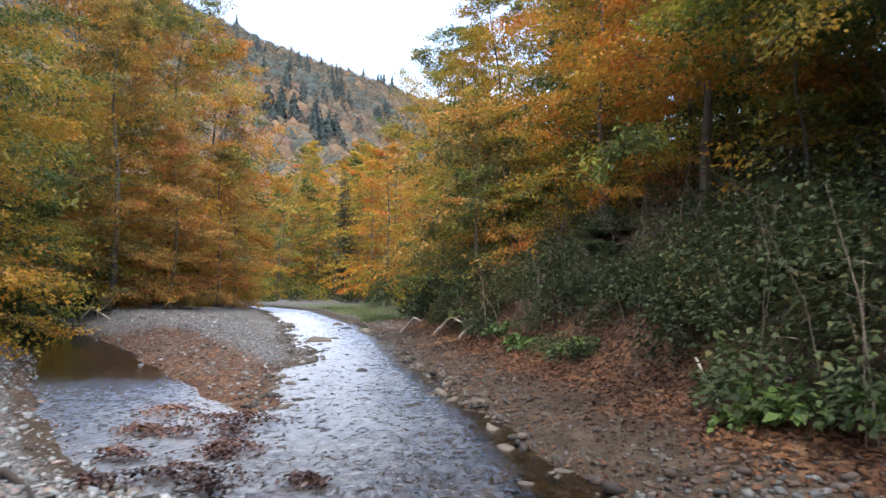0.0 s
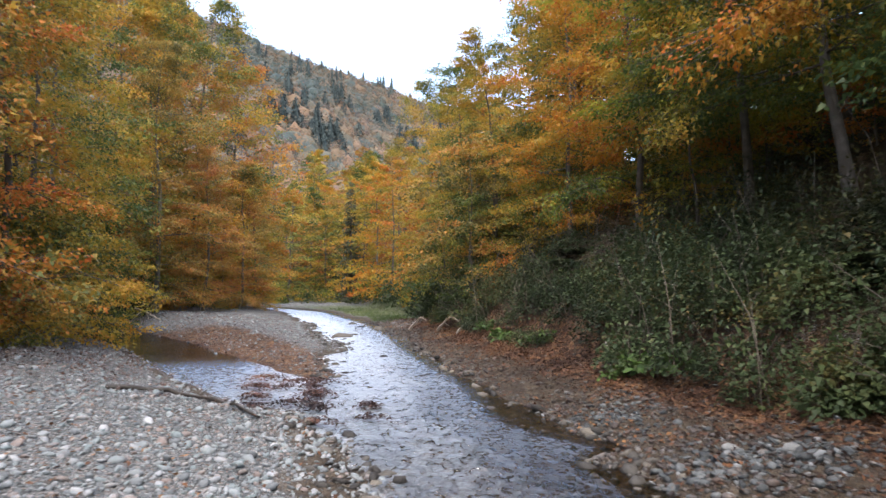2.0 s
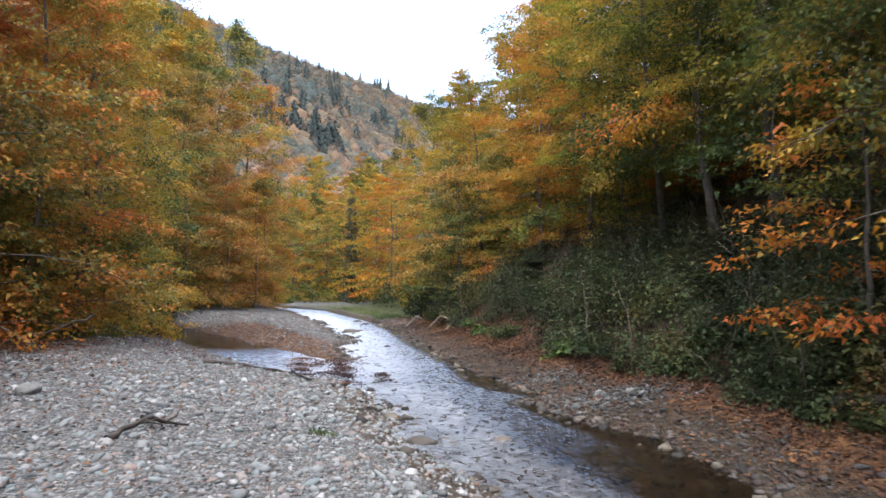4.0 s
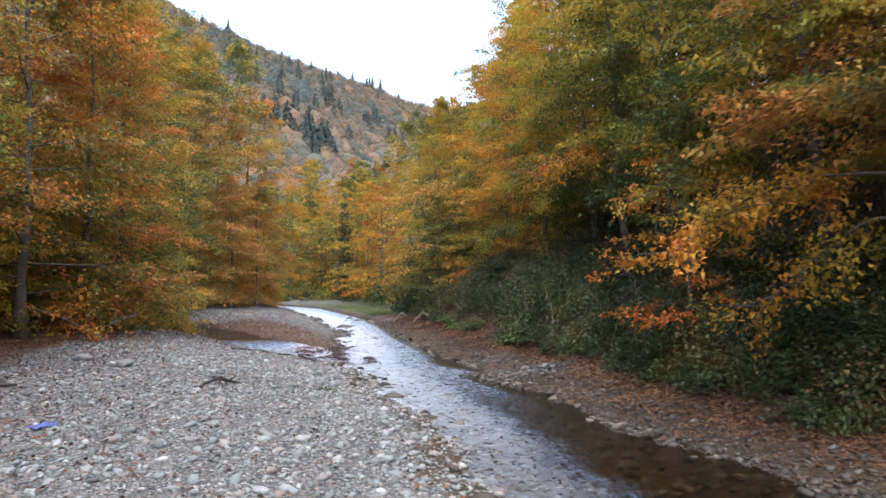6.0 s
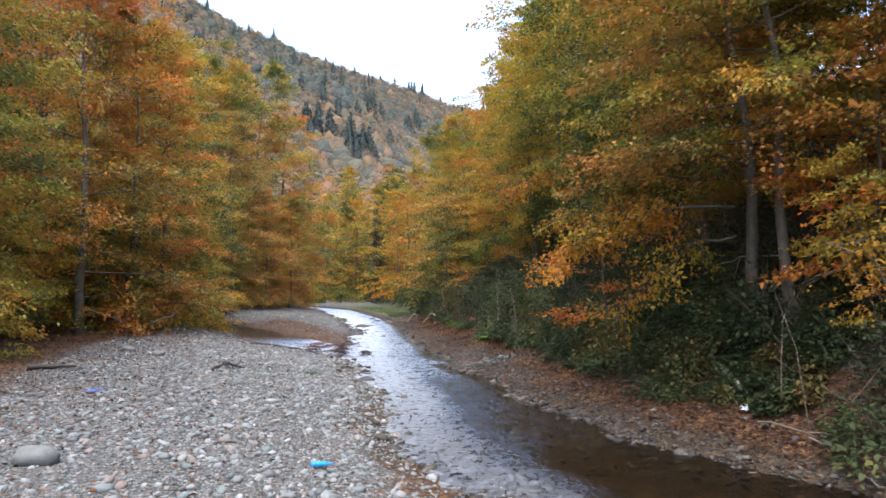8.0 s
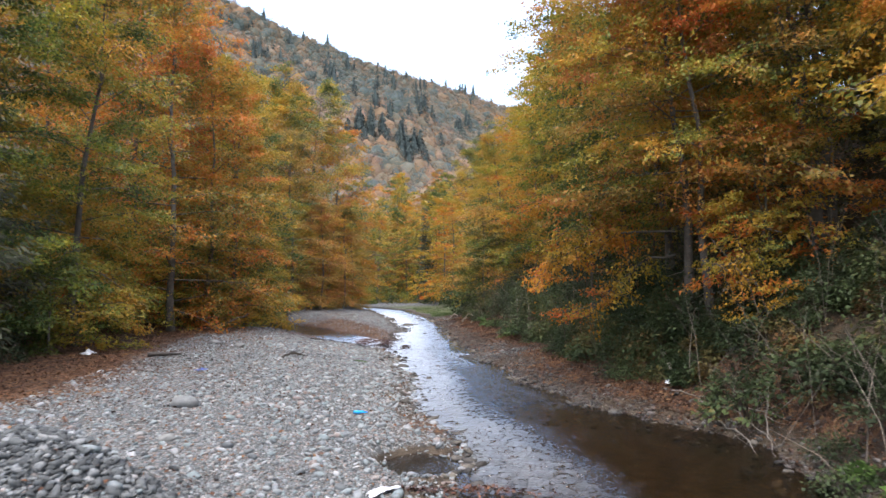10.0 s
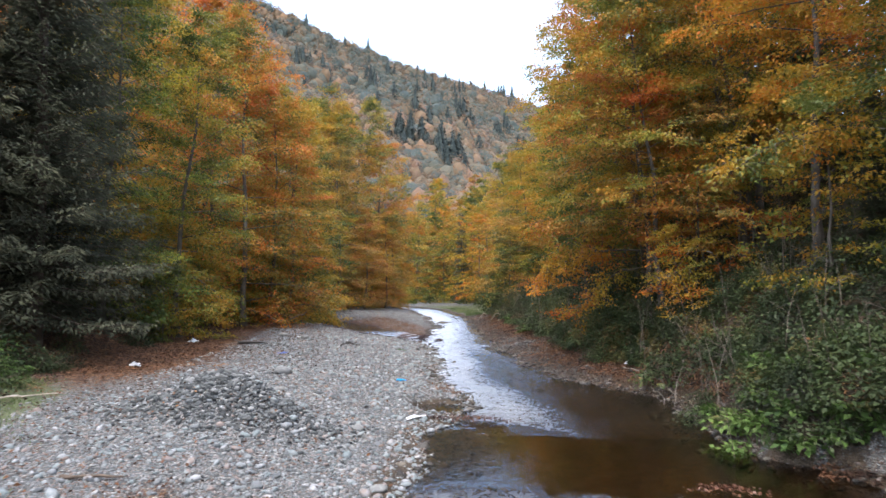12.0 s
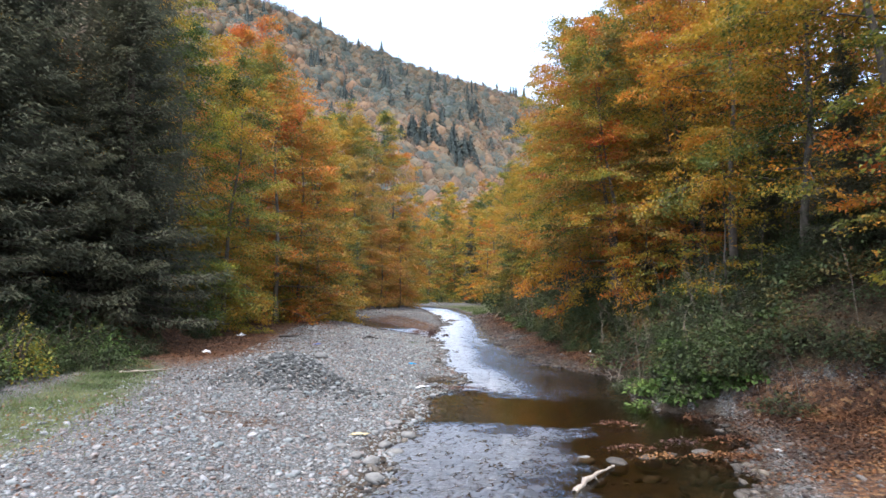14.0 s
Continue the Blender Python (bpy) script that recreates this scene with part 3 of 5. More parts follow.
def broadleaf_meshes(seed, tall, spread, low, limbs, twigs, per_twig, leaf, lean=0.0, layered=0.5, twiggy=True):
    """Meshes of a broadleaf tree: trunk, limbs and crown."""
    g = np.random.default_rng(seed)
    s = np.linspace(0, 1, 10)
    bend = np.cumsum(g.normal(0, 0.09, (10, 2)), 0) * tall / 12
    trunk = np.stack([bend[:, 0] + lean * s**1.5 * tall, bend[:, 1], s * tall * 0.96 - 0.4 * (s == 0)], -1)
    thick = tall * 0.0095
    radii = thick * (1 - 0.93 * s) * (1 + 0.5 * np.exp(-s * 18))
    wood, at, way, normal = [], [], [], []
    for k in range(limbs):
        q = low + (1 - low) * ((k + g.random()) / limbs) ** 1.15
        v = (q - low) / (1 - low)
        start = np.array([np.interp(q, s, trunk[:, a]) for a in range(3)])
        az = 2.39996 * k + g.normal(0, 0.35)
        far = spread * (0.22 + 0.85 * np.sin(np.pi * min(0.97, 0.22 + 0.78 * v**0.85)) ** 0.9) * g.uniform(0.7, 1.15)
        rise = radians(5 + 55 * v**1.6 + g.normal(0, 8))
        out = np.array([math.cos(az), math.sin(az), 0])
        u = np.linspace(0, 1, 6)[:, None]
        path = start + far * (u * (out * math.cos(rise) + np.array([0, 0, math.sin(rise)])) - np.array([0, 0, 0.32 * (1 - 0.7 * v)]) * u**2)
        path[1:] += g.normal(0, 0.035 * far, (5, 3)) * u[1:]
        r0 = thick * 0.32 * (1 - 0.7 * q)
        path, u = path[[0, 2, 3, 5]], u[[0, 2, 3, 5]]
        wood.append(tube(path, r0 * (1 - 0.85 * u[:, 0]), 3))
        for t in range(twigs):
            w = 0.10 + 0.90 * (t + g.random()) / twigs
            base = np.array([np.interp(w, u[:, 0], path[:, a]) for a in range(3)])
            turn = az + (1 if t % 2 else -1) * g.uniform(0.35, 1.2)
            reach = (0.42 * far * (1.15 - w) + 0.45) * g.uniform(0.7, 1.2)
            tip = np.array([math.cos(turn), math.sin(turn), g.normal(0.12 - 0.25 * (1 - v), 0.22)]) * reach
            mid = base + tip * 0.5 + np.array([0, 0, 0.06 * reach])
            if twiggy and t % 2:
                wood.append(tube([base, mid, base + tip], [r0 * 0.3, r0 * 0.2, 0.004], 3))
            e = g.random(per_twig)[:, None] ** 0.8
            here = base + tip * e - np.array([0, 0, 0.10 * reach]) * e**2
            here = here + g.normal(0, 1, (per_twig, 3)) * np.array([0.17, 0.17, 0.13 - 0.09 * layered]) * (0.6 + 0.4 * reach)
            at.append(here)
            way.append(unit(tip) + g.normal(0, 0.6, (per_twig, 3)) - np.array([0, 0, 0.25]))
            normal.append(np.array([0, 0, 1.0]) + g.normal(0, 0.75 - 0.3 * layered, (per_twig, 3)))
    at, way, normal = (np.concatenate(a) for a in (at, way, normal))
    size = leaf * g.uniform(0.6, 1.25, len(at))
    return quick_mesh("trunk", *join([tube(trunk, radii, 9), *wood]), BARK, True), quick_mesh("crown", *leaves(at, way, normal, size, size * 0.72, True), GOLD)


def conifer_meshes(seed, tall, spread, tiers, per_tier, blades, low=0.06, size=0.34):
    """Meshes of a fir: trunk and drooping boughs of needles."""
    g = np.random.default_rng(seed)
    s = np.linspace(0, 1, 8)
    trunk = np.stack([g.normal(0, 0.03, 8), g.normal(0, 0.03, 8), s * tall - 0.4 * (s == 0)], -1)
    at, way, normal, wood = [], [], [], []
    for k in range(tiers):
        q = low + (0.985 - low) * (k + g.random() * 0.7) / tiers
        reach = spread * (1 - q) ** 0.85 * g.uniform(0.75, 1.1) + 0.12
        for b in range(per_tier):
            az = 6.2832 * (b + g.random() * 0.8) / per_tier + k * 1.1
            rise = q * tall + g.normal(0, 0.16)
            far = reach * g.uniform(0.7, 1.12)
            out = np.array([math.cos(az), math.sin(az), 0])
            across = np.array([-out[1], out[0], 0])
            u = np.linspace(0, 1, 5)[:, None]
            droop = 0.38 - 0.75 * q
            path = np.array([0, 0, rise]) + out * far * u + np.array([0, 0, 1]) * far * (-droop * u + 0.22 * u**2.2)
            wood.append(tube(path, 0.022 * (1.1 - q) * (1 - 0.8 * u[:, 0]), 3))
            count = max(6, int(blades * far / spread))
            e = g.random(count)[:, None] ** 0.95
            mid = np.array([[np.interp(v, u[:, 0], path[:, a]) for a in range(3)] for v in e[:, 0]])
            sgn = g.choice([-1.0, 1.0], count)[:, None]
            at.append(mid + across * sgn * g.random((count, 1)) * 0.26 * far * (1.15 - e) + g.normal(0, 0.07, (count, 3)))
            way.append(out * 0.75 + across * sgn * 0.8 + g.normal(0, 0.25, (count, 3)) - np.array([0, 0, 0.35]))
            normal.append(np.array([0, 0, 1.0]) + g.normal(0, 0.35, (count, 3)))
    at, way, normal = (np.concatenate(a) for a in (at, way, normal))
    long = size * g.uniform(0.6, 1.3, len(at))
    return quick_mesh("trunk", *join([tube(trunk, tall * 0.014 * (1 - 0.95 * s), 8), *wood]), DARK_BARK, True), quick_mesh("crown", *leaves(at, way, normal, long, long * 0.28), NEEDLES)


BROADLEAF = [
    broadleaf_meshes(11, 12, 3.6, 0.06, 38, 10, 86, 0.092),
    broadleaf_meshes(12, 12, 3.3, 0.05, 36, 11, 84, 0.09, layered=0.85),
    broadleaf_meshes(13, 12, 3.9, 0.14, 35, 11, 86, 0.094, lean=0.05, layered=0.8),
    broadleaf_meshes(14, 12, 2.9, 0.04, 40, 9, 88, 0.09, layered=0.6),
    broadleaf_meshes(15, 12, 3.4, 0.36, 30, 11, 88, 0.09, lean=0.08, layered=0.95),
    broadleaf_meshes(16, 12, 3.6, 0.24, 34, 11, 86, 0.09, layered=0.85),
]
MID_LEAF = [broadleaf_meshes(21, 12, 3.6, 0.08, 26, 7, 38, 0.2, twiggy=False, layered=0.9), broadleaf_meshes(22, 12, 3.1, 0.06, 26, 7, 38, 0.19, twiggy=False, layered=0.7), broadleaf_meshes(23, 12, 3.9, 0.10, 24, 8, 36, 0.2, twiggy=False, layered=0.9)]
SAPLING = [broadleaf_meshes(24, 4.5, 1.6, 0.08, 16, 6, 40, 0.095, layered=0.9, twiggy=False), broadleaf_meshes(25, 4.5, 1.3, 0.12, 18, 5, 40, 0.09, layered=0.9, twiggy=False), broadleaf_meshes(26, 4.5, 1.8, 0.2, 14, 7, 40, 0.095, layered=0.95, twiggy=False)]
CONIFER = [conifer_meshes(31, 12, 2.7, 32, 10, 260, size=0.14), conifer_meshes(32, 12, 2.1, 30, 8, 60), conifer_meshes(33, 12, 1.4, 28, 7, 40, low=0.02)]


def plant(kind, model, crown, x, y, tall, turn, label, category="tree", group="", lean=0.0, sink=0.15, name="tree", unit_height=12):
    """Set one tree with its parts on the ground; alike trees share their meshes."""
    tree = new(name)
    for n, me in zip(("trunk", "crown"), kind[model]):
        ob = part(n, me, tree)
        if n == "trunk" and name == "sapling":
            tagged(ob, kind="stuff")
        if n == "crown" and crown:
            ob.material_slots[0].link = "OBJECT"
            ob.material_slots[0].material = crown
    k = tall / unit_height
    tree.matrix_basis = pose(x, y, height(x, y) - sink, 0, lean, 0) @ pose(0, 0, 0, 0, 0, turn) @ Matrix.Scale(k, 4)
    return tagged(tree, label, category, group)


TINTS = {"lime": LIME, "orange": ORANGE, "gold": GOLD, "olive": OLIVE, "rust": RUST, "browned": BROWNED}
WORDS = {
    "lime": "broadleaf tree with yellow green autumn leaves",
    "orange": "autumn broadleaf tree with bright orange and yellow leaves",
    "gold": "autumn broadleaf tree with golden yellow leaves over the stream",
    "olive": "broadleaf tree turning from olive green to yellow",
    "rust": "autumn broadleaf tree with rust red and orange leaves",
    "browned": "autumn broadleaf tree with faded brown gold leaves",
}

# Trees that stand out along both banks: x, y, height, shape, colour.
NEAR_TREES = (
    (-9.9, -0.9, 12.8, 3, "olive"), (-10.8, -4.6, 12.5, 3, "lime"), (-11.2, 10.5, 13.5, 1, "rust"), (-11.0, 6.8, 15.5, 0, "rust"), (-11.2, 13.6, 14.0, 3, "gold"),
    (-14.2, 8.8, 15.5, 0, "rust"), (-13.2, 17.5, 14.0, 1, "gold"), (-15.8, 23.5, 16.0, 1, "olive"), (-14.2, 30.0, 14.0, 3, "browned"), (-16.6, 36.0, 19.0, 0, "orange"),
    (-16.6, 42.0, 21.0, 1, "gold"), (-18.4, 40.0, 19.5, 3, "browned"), (-15.0, 43.5, 17.5, 0, "orange"), (-18.0, 34.0, 17.0, 1, "gold"), (-19.5, 29.0, 17.0, 2, "olive"), (-14.0, 0.5, 16.0, 2, "gold"), (-17.0, 12.5, 17.0, 2, "rust"), (-13.4, -3.5, 15.0, 0, "gold"),
    (6.1, 5.9, 10.2, 5, "gold"), (7.1, 5.2, 12.5, 4, "gold"), (5.8, 9.0, 10.4, 5, "lime"), (4.9, 13.2, 10.5, 5, "orange"), (4.0, 17.5, 9.5, 0, "orange"), (2.2, 22.5, 9.5, 1, "gold"), (1.4, 28.0, 10.5, 3, "gold"),
    (7.2, -1.8, 11.5, 5, "gold"), (7.0, -4.9, 11.0, 5, "browned"), (10.3, -4.4, 12.5, 4, "gold"), (9.4, -5.6, 12.5, 4, "rust"), (9.8, -5.0, 11.0, 4, "gold"), (7.3, -5.9, 9.5, 4, "olive"), (10.6, -8.6, 11.5, 4, "orange"), (11.2, -12.2, 11.0, 2, "orange"), (12.4, -15.0, 12.5, 4, "gold"), (13.6, -19.0, 11.0, 2, "olive"), (15.5, -23.0, 12.0, 0, "olive"),
    (9.0, 1.2, 12.0, 4, "gold"), (8.5, 10.5, 11.5, 2, "lime"), (7.5, 15.5, 12.0, 0, "gold"), (5.2, 21.5, 11.5, 2, "orange"), (10.5, 6.0, 12.0, 0, "gold"), (0.6, 34.0, 11.5, 0, "gold"), (6.8, 26.0, 12.5, 0, "gold"), (4.4, 27.5, 11.5, 3, "olive"), (-12.6, 33.0, 9.0, 1, "browned"), (-12.4, 38.5, 9.5, 3, "browned"), (-12.8, 44.0, 10.0, 0, "gold"), (-15.0, 49.0, 11.0, 1, "gold"),
)
BANK_TREES = []
for k, (x, y, tall, model, tint) in enumerate(NEAR_TREES):
    BANK_TREES.append(plant(BROADLEAF, model, TINTS[tint], x, y, tall, 67 * k % 360, WORDS[tint], group="bank trees", lean=-3.0 if x > 0 else 2.0))


def bough(tree, start, end, sag, twigs, per_twig, leaf, mat, seed, spread=0.55):
    """A long low limb of a tree with its hanging leaves, from the trunk out over the stream."""
    g = np.random.default_rng(seed)
    start, end = np.array(start, float), np.array(end, float)
    u = np.linspace(0, 1, 9)[:, None]
    path = start + (end - start) * u + np.array([0, 0, 4 * sag]) * u * (1 - u)
    path[1:-1] += g.normal(0, 0.02, (7, 3))
    wood, at, way = [tube(path, 0.03 * (1 - 0.85 * u[:, 0]), 5)], [], []
    for k in range(twigs):
        w = 0.3 + 0.7 * (k + g.random()) / twigs
        base = np.array([np.interp(w, u[:, 0], path[:, a]) for a in range(3)])
        tip = g.normal(0, 1, 3) * spread * (0.7, 1.0, 0.35) + np.array([-0.1, 0, -0.45 * spread])
        wood.append(tube([base, base + 0.5 * tip + (0, 0, 0.05), base + tip], [0.012, 0.008, 0.003], 3))
        e = g.random(per_twig)[:, None]
        at.append(base + tip * e + g.normal(0, 0.1, (per_twig, 3)))
        way.append(unit(tip) + g.normal(0, 0.6, (per_twig, 3)) - np.array([0, 0, 0.5]))
    at, way = np.concatenate(at), np.concatenate(way)
    size = leaf * g.uniform(0.6, 1.2, len(at))
    limb = new("bough", quick_mesh("bough", *join(wood), BARK, True))
    limb.parent = tree
    limb.matrix_parent_inverse = tree.matrix_basis.inverted()
    part("foliage", quick_mesh("foliage", *leaves(at, way, np.array([0, 0, 1.0]) + g.normal(0, 0.6, at.shape), size, size * 0.7, True), mat), limb)


def tree_at(x, y):
    return min(BANK_TREES, key=lambda t: math.hypot(t.matrix_basis.translation.x - x, t.matrix_basis.translation.y - y))


bough(tree_at(7.0, -4.9), (6.8, -4.9, 3.4), (3.7, -4.4, 2.4), 0.4, 34, 60, 0.085, ORANGE, 301)
bough(tree_at(7.0, -4.9), (6.8, -4.9, 2.9), (4.9, -4.3, 1.5), 0.35, 18, 50, 0.085, GOLD, 302)
bough(tree_at(7.2, -1.8), (7.0, -1.8, 4.4), (4.4, -1.2, 3.6), 0.4, 26, 60, 0.085, GOLD, 303)
bough(tree_at(4.9, 13.2), (4.7, 13.2, 4.6), (2.6, 11.6, 3.7), 0.4, 24, 55, 0.085, LIME, 304)
bough(tree_at(5.7, 9.0), (5.6, 9.0, 5.2), (3.8, 7.8, 4.5), 0.4, 26, 60, 0.085, GOLD, 307)
bough(tree_at(4.9, 13.2), (4.8, 13.2, 5.6), (3.9, 10.6, 5.2), 0.3, 26, 60, 0.085, ORANGE, 308)
bough(tree_at(7.2, -1.8), (7.0, -1.8, 5.2), (4.6, 0.6, 4.8), 0.4, 28, 60, 0.085, GOLD, 309, 0.7)
bough(tree_at(6.0, 5.8), (5.9, 5.8, 5.6), (3.6, 4.2, 5.0), 0.4, 28, 60, 0.085, ORANGE, 310, 0.7)
bough(tree_at(5.7, 9.0), (5.6, 9.0, 6.2), (4.0, 9.8, 6.0), 0.4, 26, 60, 0.085, GOLD, 311, 0.7)
bough(tree_at(9.4, -5.6), (9.2, -5.6, 2.6), (7.0, -8.2, 2.4), 0.35, 20, 34, 0.08, GOLD, 305)
bough(tree_at(11.2, -12.2), (11.0, -12.2, 4.9), (7.6, -12.6, 4.2), 0.5, 34, 60, 0.085, ORANGE, 306, 0.65)

# Trees up the slopes and towards the bend.
g = random.Random(5)
for k in range(62):
    if k % 2:
        y = g.uniform(-34, 60)
        x = float(line(FOOT_LEFT, y)) - g.uniform(5, 19)
    else:
        y = g.uniform(-26, 60)
        x = float(line(FOOT_RIGHT, y)) + g.uniform(5.0, 16)
    tint = g.choice(("olive", "gold", "browned", "rust", "olive") if x < 0 else ("olive", "orange", "gold", "rust"))
    near = x > 0 and y < 22 and x - float(line(FOOT_RIGHT, y)) < 9
    plant(BROADLEAF if near else MID_LEAF, k % 3, TINTS[tint], x, y, g.uniform(10, 14), g.uniform(0, 360), WORDS[tint], group="slope trees")
for k in range(36):
    y = 38 + 60 * (k // 2) / 17 + g.uniform(-2, 2)
    x = float(line(FOOT_RIGHT, y)) + g.uniform(0.5, 7) if k % 2 else float(line(FOOT_LEFT, y)) - g.uniform(0.5, 6)
    tint = g.choice(("gold", "orange", "browned", "gold"))
    plant(MID_LEAF, k % 3, TINTS[tint], x, y, g.uniform(9, 13.0), g.uniform(0, 360), WORDS[tint], group="bend trees")
for k in range(28):
    y = g.uniform(72, 125)
    x = g.uniform(-48, -2) * y / 100
    tint = g.choice(("gold", "olive", "browned", "gold"))
    plant(MID_LEAF, k % 3, TINTS[tint], x, y, g.uniform(9, 13.0), g.uniform(0, 360), WORDS[tint], group="bend trees")
for k, (x, y) in enumerate(((-12, 69), (-15, 65), (-19.5, 67), (-21, 72), (-26, 66), (-27, 73), (-32, 69), (-35, 76), (-17, 76), (-38, 70), (-30, 80))):
    tint = ("gold", "olive", "browned")[k % 3]
    plant(MID_LEAF, k % 3, TINTS[tint], x, y, 9.5 + 3.0 * ((k * 0.618) % 1), 40 * k, WORDS[tint], group="bend trees")
v = random.Random(17)
for k in range(64):
    far, az = v.uniform(98, 190), radians(v.uniform(-1, 31))
    tint = v.choice(("gold", "orange", "browned", "browned", "olive"))
    plant(MID_LEAF, k % 3, TINTS[tint], -math.sin(az) * far, -15 + math.cos(az) * far, v.uniform(9, 13.5), v.uniform(0, 360), WORDS[tint], group="valley trees")
# Young growth that hides the feet of the trees across the gravel bar.
for k in range(20):
    y = 1.5 + 23 * ((k * 0.618034 + 0.2) % 1)
    x = float(line(FOOT_LEFT, y)) - v.uniform(-0.2, 1.6)
    tint = ("olive", "olive", "lime")[k % 3]
    plant(SAPLING, k % 3, TINTS[tint], x, y, v.uniform(3.0, 5.5), v.uniform(0, 360), "young broadleaf sapling at the edge of the gravel bar", "sapling", "saplings", name="sapling", unit_height=4.5)
# Saplings and hanging lower growth along the banks.
for k in range(70):
    if k % 3:
        y = g.uniform(-24, 38)
        x = float(line(FOOT_RIGHT, y)) + g.uniform(0.8, 6.0)
        tint = g.choice(("olive", "olive", "olive", "browned", "rust"))
    else:
        y = g.uniform(-4, 40)
        x = float(line(FOOT_LEFT, y)) - g.uniform(-0.3, 3.0)
        tint = g.choice(("olive", "olive", "olive"))
    plant(SAPLING, k % 3, TINTS[tint], x, y, g.uniform(2.8, 5.8), g.uniform(0, 360), "young broadleaf sapling under the bank trees", "sapling", "saplings", name="sapling", unit_height=4.5)

FIRS = ((-9.0, -9.6, 16.5, 0), (-11.4, -7.0, 18.0, 0), (-10.6, -12.0, 17.0, 0), (-10.2, -14.4, 16.0, 0), (-13.0, -10.0, 17.0, 1), (-9.4, -17.5, 13.0, 0), (6.2, 27.5, 15.5, 1), (-8.6, 62.0, 11.5, 2), (11.6, -14.6, 5.0, 0), (11.0, -10.4, 4.0, 0), (13.0, -2.0, 15.0, 1), (12.5, 6.5, 15.0, 1), (11.5, 14.0, 15.0, 1))
for k, (x, y, tall, model) in enumerate(FIRS):
    plant(CONIFER, model, None, x, y, tall, 53 * k, "dark green fir with drooping boughs down to the ground", "fir tree", "firs", name="fir_tree")


# ---- far woods ----
def far_woods():
    """Rounded crowns of the hillside, each one tint, with dark firs in groves between them."""
    g = np.random.default_rng(77)
    n = 3600
    far, az = np.sqrt(g.uniform(165**2, 515**2, n)), np.radians(g.uniform(-5, 36, n))
    groves = ((13.4, 262, 9), (12.3, 268, 7), (11.1, 262, 6), (9.6, 256, 8), (8.4, 262, 5), (8.0, 345, 10), (5.0, 360, 9), (11.5, 380, 5), (15.5, 395, 6), (18.8, 330, 4), (21.5, 400, 6), (25.0, 340, 5), (3.0, 300, 5))
    spots = np.array([(a + g.normal(0, 0.4), f + g.normal(0, 11)) for a, f, k in groves for _ in range(k)])
    ridge_far, ridge_az = g.uniform(455, 505, 16), np.radians(g.uniform(0, 30, 16))
    far, az = np.r_[far, spots[:, 1], ridge_far], np.r_[az, np.radians(spots[:, 0]), ridge_az]
    x, y = -np.sin(az) * far, -15 + np.cos(az) * far
    z = valley(x, y)[0] - 0.5
    fir = g.random(len(far)) < 0.02
    fir[n:] = True
    base = np.stack([x, y, z], -1)
    sphere = bmesh.new()
    bmesh.ops.create_icosphere(sphere, subdivisions=2, radius=1)
    ball = np.array([v.co for v in sphere.verts])
    ball_faces = np.array([[v.index for v in f.verts] for f in sphere.faces])
    sphere.free()
    leafy, masses, tints, core_tints, needles = [], [], [], [], []
    for near, end, k in ((0, 230, 260), (230, 340, 190), (340, 999, 120)):
        band = (far >= near) & (far < end)
        b = base[band & ~fir]
        m = len(b)
        wide, tall = g.uniform(3.3, 5.0, m), g.uniform(11.0, 15.0, m)
        grow = 1 + 0.22 * (end > 330)
        wide = wide * grow
        # The farthest band leans to the blue-grey tints, as painted haze.
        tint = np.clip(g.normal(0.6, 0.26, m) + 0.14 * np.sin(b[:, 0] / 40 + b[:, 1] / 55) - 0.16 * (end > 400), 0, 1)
        turn = g.uniform(0, 6.283, (m, 1))

        def skin(d):
            """Lumpy egg-shaped crown: how far out it reaches in the direction d."""
            a = np.arctan2(d[..., 1], d[..., 0]) + turn
            return 1 + 0.1 * np.sin(3 * a + 4 * d[..., 2]) + 0.08 * np.sin(5 * a - 7 * d[..., 2] + 2 * turn) - 0.1 * np.clip(d[..., 2], 0, 1) * (1 - d[..., 2] ** 2)

        size = np.stack([wide, wide, tall * 0.5], -1)[:, None]
        middle = b[:, None] + np.stack([0 * tall, 0 * tall, tall * 0.5], -1)[:, None]
        d = np.broadcast_to(ball, (m, *ball.shape))
        core = middle + d * (skin(d) * g.uniform(0.84, 1.0, d.shape[:2]))[..., None] * size * 0.9
        masses.append((core.reshape(-1, 3), (ball_faces[None] + len(ball) * np.arange(m)[:, None, None]).reshape(-1, 3)))
        core_tints.append(np.repeat(tint, len(ball)))
        d = unit(g.normal(0, 1, (m, k, 3)) + np.array([0, 0, 0.55]))
        at = middle + d * (skin(d) * g.uniform(0.92, 1.13, (m, k)))[..., None] * size
        normal = d + np.array([0, 0, 0.15]) + g.normal(0, 0.15, (m, k, 3))
        way = np.cross(normal, g.normal(0, 1, (m, k, 3)))
        long = (far[band & ~fir][:, None] * 0.0021) * g.uniform(0.7, 1.4, (m, k))
        leafy.append(leaves(at.reshape(-1, 3), way.reshape(-1, 3), normal.reshape(-1, 3), long.ravel(), long.ravel() * 0.9, True))
        tints.append(np.repeat(tint, 3 * k))
        b = base[band & fir]
        m, tall, wide = len(b), g.uniform(15, 23, (len(b), 1)), g.uniform(4.8, 6.6, (len(b), 1))
        q, a = g.random((m, k)) ** 1.1, g.uniform(0, 6.283, (m, k))
        out = np.stack([np.cos(a), np.sin(a), 0 * a], -1)
        at = b[:, None] + out * (wide * (1 - q) ** 0.62 * 0.46 * g.uniform(0.6, 1.1, q.shape))[..., None] + np.stack([0 * q, 0 * q, (0.04 + 0.96 * q) * tall], -1)
        size = wide * (1 - q) * 0.26 + 0.8
